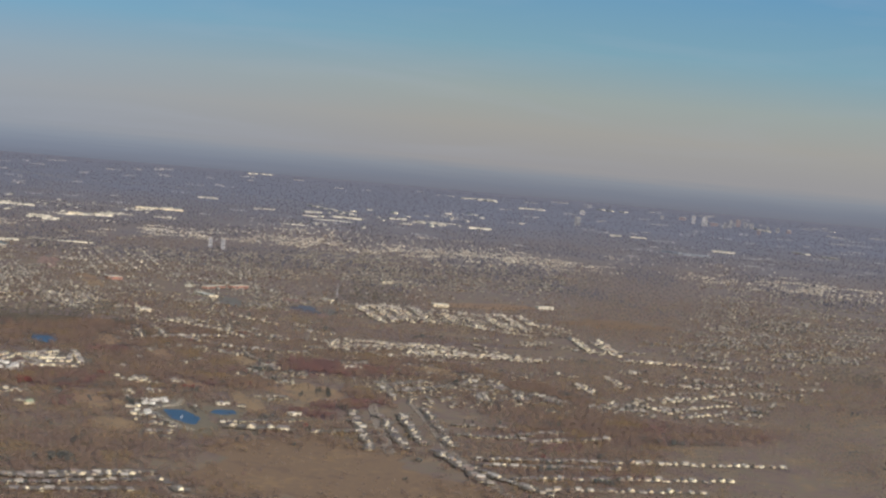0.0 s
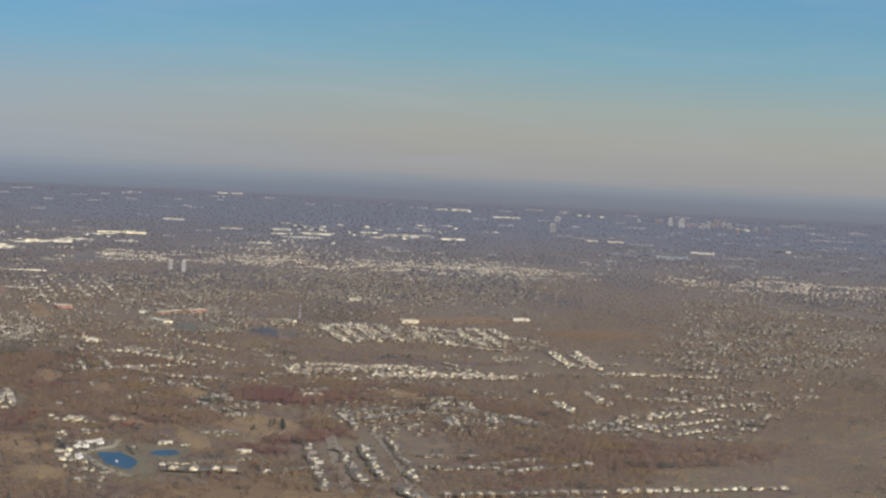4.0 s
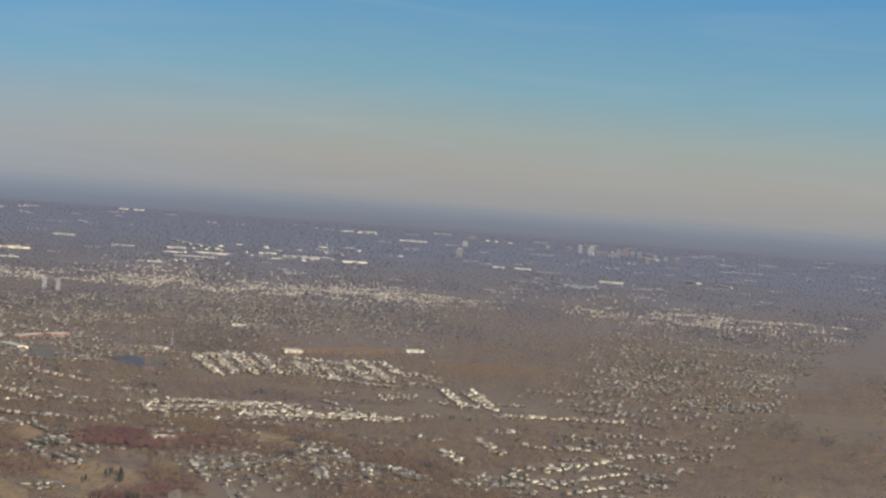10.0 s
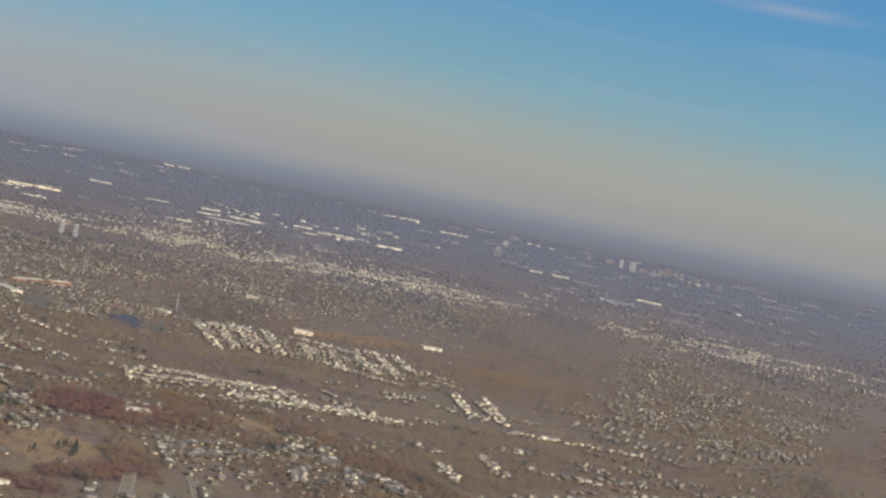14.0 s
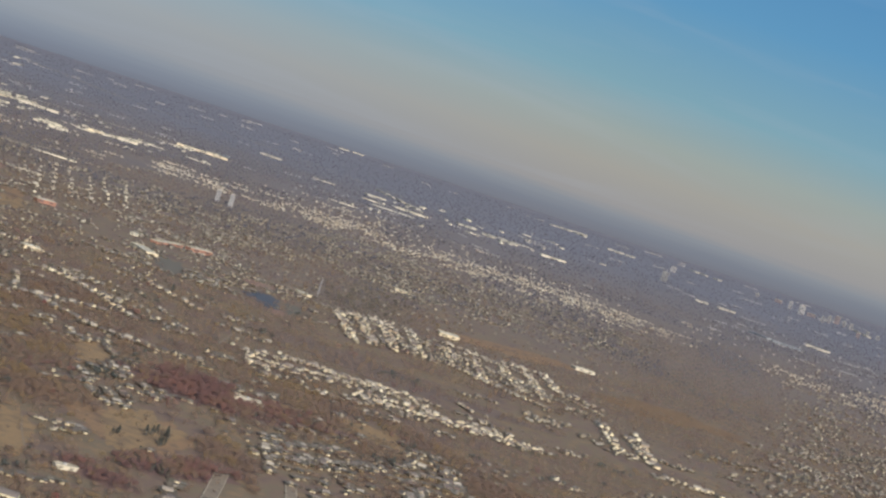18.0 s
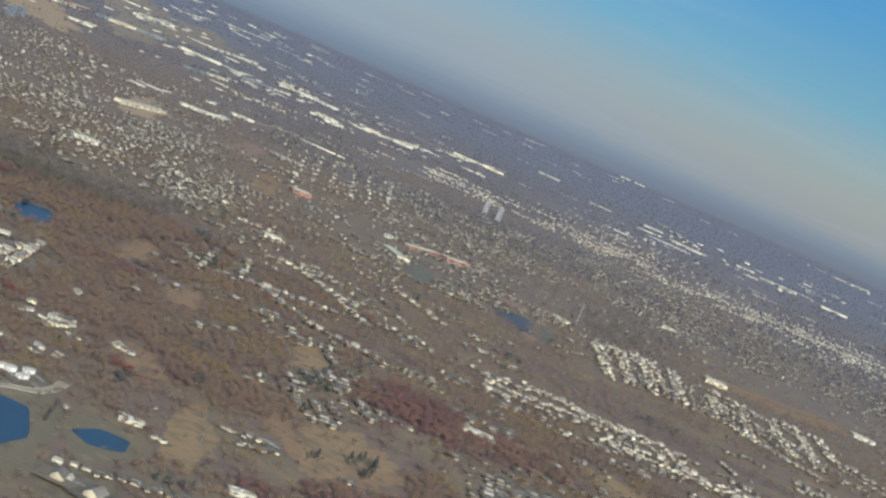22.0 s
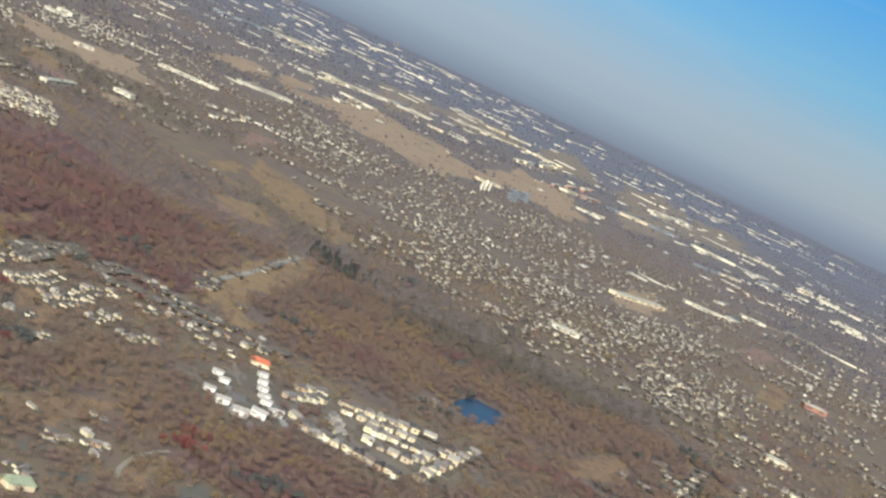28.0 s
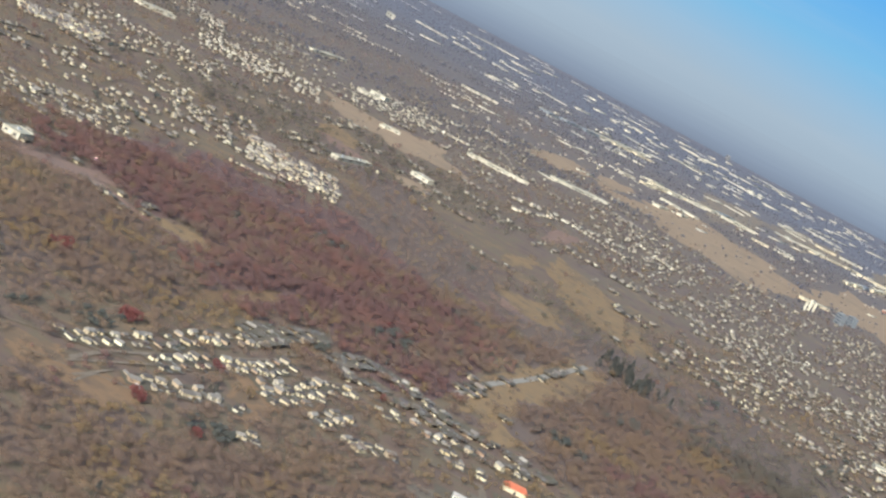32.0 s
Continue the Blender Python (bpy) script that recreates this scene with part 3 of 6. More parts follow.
for x0 in range(-9000, 9000, 1500):
    for y0 in range(-6000, 12000, 1500):
        bm.faces.new([bm.verts.new(p) for p in ((x0, y0, 0), (x0 + 1500, y0, 0), (x0 + 1500, y0 + 1500, 0), (x0, y0 + 1500, 0))])
bmesh.ops.remove_doubles(bm, verts=bm.verts, dist=0.01)
tagged(part("ground", bm, "ground"), "brown leaf-littered autumn ground, tinted blue-grey like haze towards the horizon", "ground", kind="structure")

# hazy distance beyond the last houses: a glowing ring with the haze painted on
far = bpy.data.materials.new("hazy_distance")
far.use_nodes = True
fn, fl = far.node_tree.nodes, far.node_tree.links
fn.clear()
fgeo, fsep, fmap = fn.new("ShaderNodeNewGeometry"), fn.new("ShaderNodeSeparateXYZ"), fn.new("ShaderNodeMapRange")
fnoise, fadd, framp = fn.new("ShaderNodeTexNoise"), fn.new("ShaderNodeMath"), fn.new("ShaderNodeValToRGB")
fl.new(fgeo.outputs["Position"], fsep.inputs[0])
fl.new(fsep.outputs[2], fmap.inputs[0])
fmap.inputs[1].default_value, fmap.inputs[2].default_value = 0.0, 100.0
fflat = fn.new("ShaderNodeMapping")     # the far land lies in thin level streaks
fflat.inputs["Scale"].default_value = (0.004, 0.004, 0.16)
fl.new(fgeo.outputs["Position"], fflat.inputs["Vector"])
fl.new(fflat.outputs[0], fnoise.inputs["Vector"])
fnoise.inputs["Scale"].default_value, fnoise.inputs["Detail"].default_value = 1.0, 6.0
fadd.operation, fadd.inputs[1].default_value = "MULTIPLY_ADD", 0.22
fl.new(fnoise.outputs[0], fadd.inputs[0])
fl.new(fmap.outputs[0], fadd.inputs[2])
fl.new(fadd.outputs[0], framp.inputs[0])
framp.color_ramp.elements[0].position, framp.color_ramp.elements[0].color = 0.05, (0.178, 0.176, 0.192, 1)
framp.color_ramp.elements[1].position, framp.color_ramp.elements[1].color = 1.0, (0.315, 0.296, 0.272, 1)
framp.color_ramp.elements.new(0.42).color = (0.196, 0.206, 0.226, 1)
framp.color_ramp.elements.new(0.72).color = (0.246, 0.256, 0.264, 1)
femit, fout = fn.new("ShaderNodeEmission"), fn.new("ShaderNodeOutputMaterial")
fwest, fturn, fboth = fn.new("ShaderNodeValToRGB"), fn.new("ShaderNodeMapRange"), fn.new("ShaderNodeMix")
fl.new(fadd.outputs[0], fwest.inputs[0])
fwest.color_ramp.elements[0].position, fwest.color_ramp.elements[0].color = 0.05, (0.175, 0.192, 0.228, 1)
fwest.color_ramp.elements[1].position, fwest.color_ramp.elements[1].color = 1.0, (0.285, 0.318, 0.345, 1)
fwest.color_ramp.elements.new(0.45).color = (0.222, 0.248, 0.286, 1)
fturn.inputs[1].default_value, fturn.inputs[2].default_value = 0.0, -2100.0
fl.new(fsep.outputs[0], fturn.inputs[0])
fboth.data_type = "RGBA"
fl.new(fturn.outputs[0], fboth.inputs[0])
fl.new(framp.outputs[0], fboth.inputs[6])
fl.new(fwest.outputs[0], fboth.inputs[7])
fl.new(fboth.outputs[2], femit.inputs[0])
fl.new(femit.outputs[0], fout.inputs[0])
M["far"] = far
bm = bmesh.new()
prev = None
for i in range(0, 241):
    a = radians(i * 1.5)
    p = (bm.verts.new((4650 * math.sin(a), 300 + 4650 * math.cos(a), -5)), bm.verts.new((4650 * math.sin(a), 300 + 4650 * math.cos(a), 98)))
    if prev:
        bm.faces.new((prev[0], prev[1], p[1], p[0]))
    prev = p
tagged(part("backdrop", bm, "far"), "glowing backdrop painted as blue-grey hazy land fading into the horizon", "backdrop", kind="structure")

# ---- the land's plan ----
stand(-45.6, 746, 24.5, 5.3, -5.6, 16.7, 'redwood')
stand(-53.1, 760, 11.6, 4.8, -6.4, 13.8, 'redwood')
stand(-142.6, 650, 10.8, 13.3, -7.0, 12.9, 'redwood')
stand(-153.5, 654, 7.2, 8.5, -6.4, 10.4, 'redwood')
stand(-295, 749, 34.6, 7.0, -52.7, 60.4, 'redwood')
stand(-309, 748, 36.8, 22.7, -52.4, 53.4, 'redwood')
stand(-327, 714, 20.1, 23.3, -28.3, 25.3, 'redwood')
stand(-303, 751, 37.8, 12.7, -40.9, 45.9, 'redwood')
stand(-245, 821, 80.2, -8.9, -60.2, 59.7, 'wood')
stand(-375, 847, 66.7, -18.8, -51.3, 37.3, 'wood')
stand(-160.4, 644, 6.0, 20.8, -7.4, -3.6, 'wood')
stand(-349, 809, 70.9, -15.8, -48.1, 28.6, 'wood')
stand(-262, 653, 4.1, 18.2, -21.6, 6.5, 'wood')
stand(-180.1, 622, -4.3, 28.6, -4.1, -0.0, 'wood')
stand(-241, 822, 1.5, 53.1, -40.6, 41.1, 'wood')
stand(-222, 870, 79.5, -21.0, -31.8, 2.7, 'wood')
stand(-92.0, 681, 22.6, 12.6, -19.4, 10.7, 'wood')
stand(-184.4, 842, 35.7, 17.9, -12.0, 52.7, 'wood')
stand(28.6, 968, 45.9, 7.9, 0.5, 25.2, 'none')
stand(73.7, 762, 40.9, 26.2, 3.3, 39.2, 'none')
stand(85.8, 644, 57.4, 24.3, 3.3, 28.1, 'wood')
stand(-44.5, 619, 7.2, 1.3, -7.0, 6.1, 'redwood')
stand(-26.0, 675, 9.6, -4.0, -6.1, 20.4, 'wood')
stand(-22.4, 912, 35.1, -5.6, -9.0, 32.2, 'wood')
stand(23.7, 904, 35.7, -0.2, -5.1, 10.4, 'wood')
stand(168.0, 1373, 53.6, -18.6, 57.0, 389, 'none')
stand(-206, 1524, 85.8, 47.1, -11.0, 77.9, 'wood')
stand(-186.8, 3157, 281, 657, -44.7, 666, 'wood')
patch(-493, 905, 10.7, 3.6, -15.0, 13.9, 'grass_tan')
patch(-566, 972, 5.7, 12.8, -18.4, 17.4, 'soil_pale')
patch(-737, 1314, -5.6, 36.4, -40.7, 48.7, 'soil_pale')
patch(-740, 1380, -3.1, 27.9, -32.6, 41.1, 'soil_pale')
patch(-454, 1003, -1.9, 13.1, -15.6, 19.3, 'soil')
patch(-380, 898, -3.8, 15.5, -10.8, 13.0, 'grass_tan')
patch(-445, 904, -0.3, 8.8, -10.2, 10.3, 'soil_pale')
patch(-165.9, 626, 1.9, 4.5, -4.6, 4.9, 'grass_rust')
patch(-163.8, 616, 2.0, 1.4, -4.6, 4.7, 'grass_rust')
patch(-143.7, 615, 0.7, 2.5, -2.9, 3.2, 'grass_rust')
patch(-148.3, 626, 0.9, 2.3, -2.2, 2.5, 'grass_tan')
patch(-152.1, 602, 1.2, 1.7, -1.7, 1.8, 'turf')
patch(-143.3, 602, 1.0, 2.3, -1.1, 1.3, 'turf')
patch(-139.0, 625, 0.8, 4.4, -1.9, 2.3, 'turf')
patch(-851, 2226, 15.7, 66.1, -134.2, 288, 'paved')
patch(-730, 2149, 25.0, 59.7, -103.1, 245, 'paved')
patch(-942, 2165, 13.4, 64.5, -142.1, 264, 'paved')
patch(-992, 2040, 20.1, 58.8, -133.6, 222, 'paved')
patch(-633, 1779, 8.5, 53.7, -73.3, 159.3, 'paved')
patch(-955, 1836, -16.2, 85.1, -123.3, 182.8, 'paved')
patch(-614, 1526, 16.8, 26.9, -50.0, 95.1, 'paved')
patch(-29.4, 515, 48.2, 9.0, -7.2, 50.0, 'fallow')
patch(-48.6, 680, 11.2, 3.8, -1.0, 12.5, 'grass_rust')
patch(-105.8, 564, 7.3, 1.7, -2.6, 13.0, 'grass_tan')
patch(-79.4, 1014, 6.7, 5.7, -7.0, 20.7, 'turf_dark')
patch(-67.2, 984, 3.9, -0.6, -2.0, 9.8, 'soil')
patch(-92.2, 1065, 7.7, -0.4, -2.8, 10.5, 'soil')
patch(-65.3, 1012, 3.7, 1.0, -2.8, 17.5, 'turf')
patch(-125.2, 1018, 6.5, 5.8, -5.7, 26.0, 'turf')
patch(-219, 1066, 4.4, 8.4, -10.9, 29.9, 'grass_tan')
patch(-280, 1199, 1.8, 21.1, -12.1, 33.7, 'soil')
patch(-214, 1111, 4.0, 5.7, -6.3, 17.8, 'soil')
patch(-137.9, 622, 2.4, 0.5, -3.1, 5.3, 'turf')
patch(-126.8, 627, 5.5, 3.7, -2.9, 5.1, 'grass_rust')
patch(-119.2, 605, 5.8, 6.1, -5.7, 11.5, 'grass_tan')
patch(-217, 737, 2.6, 6.3, -5.4, 8.2, 'grass_tan')
patch(-201, 772, 1.2, 3.1, -3.1, 5.2, 'grass_tan')
patch(-122.7, 754, 5.8, -1.0, -5.3, 16.5, 'grass_rust')
patch(-84.3, 752, 5.5, -1.0, -3.8, 16.2, 'grass_tan')
patch(-49.8, 677, 6.3, 0.4, -2.4, 12.0, 'grass_rust')
patch(-38.7, 678, 4.4, -0.6, -1.4, 9.6, 'grass_rust')
patch(-252, 770, -27.3, 53.9, -12.9, 11.6, 'grass_tan')
patch(-221, 734, 0.3, 10.3, -5.3, 7.4, 'grass_rust')
patch(-206, 614, 0.9, 1.8, -5.2, 1.0, 'grass_rust')
patch(-201, 623, 1.8, 1.8, -3.6, 1.2, 'grass_rust')
patch(-202, 647, 2.3, 0.9, -4.5, 3.9, 'grass_rust')
patch(-354, 908, 45.3, -27.5, -18.8, 29.6, 'grass_tan')
patch(-427, 1168, -1.5, 20.1, -19.0, 30.2, 'clear')
patch(-181.0, 775, 1.1, 0.8, -1.5, 2.3, 'clear')
patch(-223, 623, 1.9, 3.9, -2.4, -0.7, 'grass_rust')
patch(-65.0, 578, 6.7, -0.3, -2.2, 13.2, 'lawn')
patch(-124.4, 611, 5.8, 3.4, -5.3, 11.0, 'grass_rust')
patch(-152.2, 784, 6.2, 2.0, -5.4, 17.3, 'grass_rust')
patch(-96.1, 669, 9.5, -5.0, -3.5, 12.4, 'grass_rust')
patch(1.4, 778, 9.7, -5.4, 0.3, 12.2, 'grass_tan')
patch(-51.3, 669, 12.1, -3.8, -2.0, 17.8, 'grass_rust')
patch(118.0, 1092, 44.0, 4.0, 3.0, 24.0, 'fallow')
patch(32.5, 1146, 35.4, 13.6, 0.7, 22.0, 'grass_rust')
patch(-19.3, 762, 10.9, -1.9, -3.4, 9.3, 'grass_tan')
patch(-48.3, 672, 9.0, -11.0, 1.9, 23.9, 'grass_tan')
patch(-68.0, 634, 7.0, -8.0, -2.1, 18.0, 'grass_tan')
patch(-85.3, 590, 2.1, 19.7, -14.3, 24.6, 'lawn')
patch(-74.5, 606, 5.1, 9.4, -6.4, 11.7, 'lawn')
patch(-94.9, 599, 1.5, 3.1, -0.8, 1.3, 'lawn')
patch(-257, 786, -16.4, 34.8, 12.3, -13.5, 'grass_tan')
patch(-321, 842, 11.3, 4.3, -13.1, 12.0, 'grass_tan')
patch(-224, 747, -4.0, 18.1, -6.1, 7.3, 'grass_tan')
patch(-330, 1158, 5.7, 14.7, -22.2, 49.3, 'soil_pale')
patch(-230, 1099, 4.9, 1.5, -10.2, 29.1, 'grass_rust')
patch(-643, 1377, 73.5, 12.8, -69.2, 110.6, 'soil_pale')
patch(-603, 1517, 60.2, -21.0, -75.4, 137.0, 'soil_pale')
patch(-164.0, 613, 1.3, 4.6, -3.4, 4.2, 'fallow')
patch(-212, 658, 0.8, 6.6, -6.6, 7.3, 'grass_rust')
patch(-209, 613, 1.2, 5.3, -6.3, 3.9, 'grass_rust')
patch(-200, 619, -1.2, 8.3, -5.8, 3.5, 'grass_rust')
patch(-312, 682, -1.1, 10.7, -5.5, 1.7, 'soil')
patch(-315, 671, 1.2, 9.0, -4.6, 2.5, 'soil')
patch(-289, 692, 6.2, 3.3, -5.5, 5.1, 'grass_tan')
patch(-257, 685, -8.8, 20.5, -4.3, 2.8, 'fallow')
patch(-220, 731, -4.9, 17.4, -5.4, 3.9, 'grass_tan')
patch(-552, 990, -1.4, 38.1, -42.5, 19.2, 'soil_pale')
patch(-465, 886, 11.3, 2.2, -13.2, 8.1, 'soil')
patch(-639, 1360, 42.8, 29.3, -45.6, 54.5, 'soil_pale')
patch(-314, 825, 7.4, 2.1, -7.2, 4.9, 'soil')
stand(-205.0, 748.0, 12.0, 20.0, -24.0, 14.0, 'wood')
stand(-205.0, 790.0, 22.0, 32.0, -26.0, 14.0, 'wood')
stand(-31.0, 649.0, 12.0, 13.0, -5.5, 6.0, 'redwood')
stand(-30.0, 752.0, 22.0, 8.0, -4.0, 12.0, 'redwood')
patch(-177.5, 679.5, -10.0, 9.5, 7.5, 7.0, 'plots')
patch(-178.0, 680.5, -8.5, 7.5, 2.6, 2.6, 'lot')
patch(-160.5, 704.0, -14.0, 18.0, 13.5, 12.0, 'plots')
patch(-86.6, 591.0, -5.2, 13.6, -5.4, -1.6, 'water')
patch(-74.2, 607.4, 2.6, 5.8, -3.8, 2.6, 'water')
patch(-179.0, 769, -5.2, 12.5, -4.8, -2.8, 'water')
highway([(-103.6, 589.4), (-101.4, 592.6), (-100.0, 597.1), (-98.5, 604.3), (-95.8, 610.1), (-92.8, 614.5), (-92.0, 620.2), (-93.3, 628.2)], 2.0)
highway([(-99.2, 597.0), (-96.6, 591.5), (-93.5, 585.8), (-89.6, 578.2), (-84.9, 571.6), (-78.5, 563.7)], 2.2)
highway([(-143.1, 610.5), (-146.5, 614.8), (-149.8, 621.4), (-151.5, 627.1), (-152.1, 631.4)], 0.8, "concrete")
highway([(-232.8, 723.8), (-244.0, 745.0), (-257.0, 775.0), (-278.5, 819.5)], 1.8, "gravel")
highway([(-317, 668), (-311, 674), (-309.5, 681), (-303, 684), (-292, 685), (-284, 690)], 1.8, "soil")
highway([(-309.5, 681), (-312, 690), (-309, 700)], 1.0, "soil")
highway([(-1500, 3560), (-1220, 3500), (-1030, 3420), (-690, 3010), (-560, 3030), (-480, 3010), (-340, 2894), (-180, 2760)], 7.0, "concrete")
highway([(-598, 1787), (-552, 1780), (-494, 1786), (-465, 1804), (-420, 1850)], 3.0, "concrete")
street(-100.7, 599, -103.0, 611, 0.8)
street(-98.0, 623, -96.5, 625, 0.7)
street(-80.5, 601, -78.9, 606, 0.6)
street(-23.6, 664, -18.5, 613, 3.2)
street(-18.5, 613, -11.7, 554, 3.2)
street(-8.1, 673, 7.0, 572, 2.6)
street(7.0, 572, 26.7, 498, 2.6)
street(-20.9, 550, 7.0, 560, 0.9)
street(-79.4, 484, -65.7, 458, 2.6)
street(-209, 619, -215, 630, 1.4)
street(-215, 630, -220, 648, 1.3)
street(-220, 648, -229, 675, 1.0)
street(-231, 677, -240, 697, 1.3)
street(-201, 615, -205, 621, 0.8)
street(-205, 621, -202, 626, 0.7)
street(-209, 611, -206, 617, 0.5)
street(-240, 697, -216, 702, 0.8)
street(-216, 702, -197.6, 711, 0.8)
street(-98.3, 1042, -77.5, 967, 1.4)
street(-77.5, 967, -67.4, 911, 1.4)
street(-67.4, 911, -64.3, 835, 1.4)
street(-71.0, 650, -54.5, 608, 0.5)
street(-191.6, 691, -176.3, 677, 1.1)
street(-197.3, 683, -191.6, 691, 1.1)
street(-219, 613, -213, 633, 0.7)
street(-221, 659, -224, 690, 0.9)
street(-224, 690, -202, 694, 0.9)
street(-116.3, 461, -76.9, 482, 0.7)
street(-357, 1357, -326, 1461, 2)
street(16.4, 548, 125.8, 584, 0.8)
street(-109.7, 660, -127.9, 717, 0.8)
street(-53.6, 842, -24.0, 849, 0.8)
street(-60.3, 907, -48.0, 988, 0.9)
street(-151.0, 606, -148.3, 608, 0.5)
street(-203, 616, -208, 626, 0.8)
street(-208, 618, -222, 667, 0.9)
street(-210, 701, -190.1, 710, 0.9)
street(-192.3, 692, -165.9, 672, 1.0)
street(-545, 2058, -327, 2123, 4)

# ---- houses ----


def house_model(n):
    """One detached house with its parts; the facade looks along -y."""
    w, d, h, rise, hip = ((2.5, 1.5, 0.95, 0.75, 0.0), (2.8, 1.6, 0.80, 0.80, 0.5), (2.3, 1.6, 1.05, 0.70, 0.0), (3.0, 1.5, 0.70, 0.65, 0.0), (2.6, 1.7, 1.0, 0.8, 0.6), (2.4, 1.4, 0.9, 0.7, 0.0), (2.2, 1.5, 0.85, 0.45, 0.0))[n]
    h, rise = h * 1.2, rise * 0.85
    top = thing("house", ("white two-storey house with a grey shingle roof and garage", "low hip-roofed house with pale siding among bare trees", "tall gabled house with pale siding and a front porch",
                          "long ranch house with a shallow shingle roof", "large hip-roofed house with a front wing", "small gabled house with a chimney", "tall white townhouse with a low dark roof")[n], "house", "houses of the subdivision")
    bm = box(bmesh.new(), -w / 2, -d / 2, 0, w / 2, d / 2, h)
    for x in (-w / 2, w / 2):       # gable ends up to the ridge
        if not hip:
            s = 0.03 if x < 0 else -0.03
            a = [bm.verts.new(p) for p in ((x, -d / 2, h), (x, d / 2, h), (x, 0, h + rise * 0.86), (x + s, -d / 2, h), (x + s, d / 2, h), (x + s, 0, h + rise * 0.86))]
            for f in ((0, 1, 2), (5, 4, 3), (0, 2, 5, 3), (1, 4, 5, 2)):
                bm.faces.new([a[i] for i in f])
    wing = n in (0, 2, 4)
    if wing:
        box(bm, w * 0.08, -d / 2 - 0.55, 0, w / 2 - 0.05, -d / 2, h * 0.9)
    part("wall", bm, "white_siding" if n == 6 else "wall", top)
    bm = gable(bmesh.new(), -w / 2, -d / 2, w / 2, d / 2, h, rise, hip=hip)
    part("roof", bm, "tan_roof" if n == 6 else "roof", top)
    if wing:
        r = gable(bmesh.new(), -0.55, -(w * 0.42 - 0.05) / 2, 0.75, (w * 0.42 - 0.05) / 2, h * 0.9, rise * 0.7, eave=0.10)
        bmesh.ops.transform(r, matrix=Matrix.Translation((w * 0.29, -d / 2 + 0.02, 0)) @ Matrix.Rotation(-math.pi / 2, 4, "Z") @ Matrix.Scale(-1, 4, (1, 0, 0)), verts=r.verts)
        bmesh.ops.reverse_faces(r, faces=r.faces)
        part("wing_roof", r, "roof", top)
    front = -d / 2 - (0.55 if wing else 0)
    part("garage_door", box(bmesh.new(), w * 0.14, front - 0.03, 0.02, w * 0.44, front, 0.42), "trim", top, "white panelled garage door")
    part("door", box(bmesh.new(), -0.10, -d / 2 - 0.03, 0.02, 0.08, -d / 2, 0.40), "brick", top, "dark front door")
    for x in (-w * 0.40, -w * 0.22):
        part("window", box(bmesh.new(), x, -d / 2 - 0.025, h * 0.45, x + 0.24, -d / 2, h * 0.78), "glass", top)
    part("window", box(bmesh.new(), -w / 2 - 0.025, -0.15, h * 0.45, -w / 2, 0.15, h * 0.75), "glass", top)
    part("window", box(bmesh.new(), w / 2, -0.15, h * 0.45, w / 2 + 0.025, 0.15, h * 0.75), "glass", top)
    if n in (1, 3, 5):
        part("chimney", box(bmesh.new(), w * 0.22, 0.15, h * 0.9, w * 0.22 + 0.2, 0.35, h + rise + 0.12), "chimney", top, "brick chimney")
    return top


NEAR = []          # (x, y, turn, size) of houses close to the flight
FAR_HOUSES = []


TAKEN = set()


def taken(x, y):
    """Whether a house stands on or beside this spot already."""
    i, j = int(x / 1.3), int(y / 1.3)
    return any((i + a, j + b) in TAKEN for a in (-1, 0, 1) for b in (-1, 0, 1))


def put_house(x, y, turn, size=1.0):
    TAKEN.add((int(x / 1.3), int(y / 1.3)))
    near = (x + 150) ** 2 + (y - 630) ** 2 < 220**2
    (NEAR if near else FAR_HOUSES).append((x, y, turn, size))
    mark(x, y, (2.6, 0), (0, 2.6), 4, 0)


def row(x0, y0, x1, y1, n, size=1.0):
    """n houses along a street from one end to the other, with uneven gaps and setbacks."""
    d = Vector((x1 - x0, y1 - y0))
    turn = math.atan2(d.y, d.x)
    if d.x * -0.4 + d.y * -1.0 > 0 and abs(d.y) > abs(d.x):
        turn += math.pi
    away = math.hypot(x0, y0 - 300)
    n = int(n * 1.4) if n >= 18 and away > 480 else n
    step, big = d.length / max(1, n), size >= 1.35
    size *= 1.25 if not big and away > 480 else 1.0
    size *= min(1.0, max(0.75, step / 2.8)) if n > 1 and not big else 0.75 if n == 1 else 1.0
    side = Vector((-d.y, d.x)).normalized()
    for i in range(max(1, int(d.length / 3))):
        q = Vector((x0, y0)) + d * ((i + 0.5) / max(1, int(d.length / 3)))
        mark(q.x, q.y, (3.5, 0), (0, 3.5), 4, 0.3)
    for i in range(n):
        p = Vector((x0, y0)) + d * ((i + 0.5 + (rng.random() - 0.5) * 0.4 * (n > 1)) / n) + side * (rng.random() - 0.5) * (0.0 if n == 1 else 6.0 if n >= 18 and away > 480 else 2.1)
        put_house(p.x, p.y, turn + (rng.random() - 0.5) * 0.4 + (math.pi / 2 if rng.random() < 0.5 else 0), size * (0.56 + 0.30 * rng.random() if not big or n == 1 else 1.0))


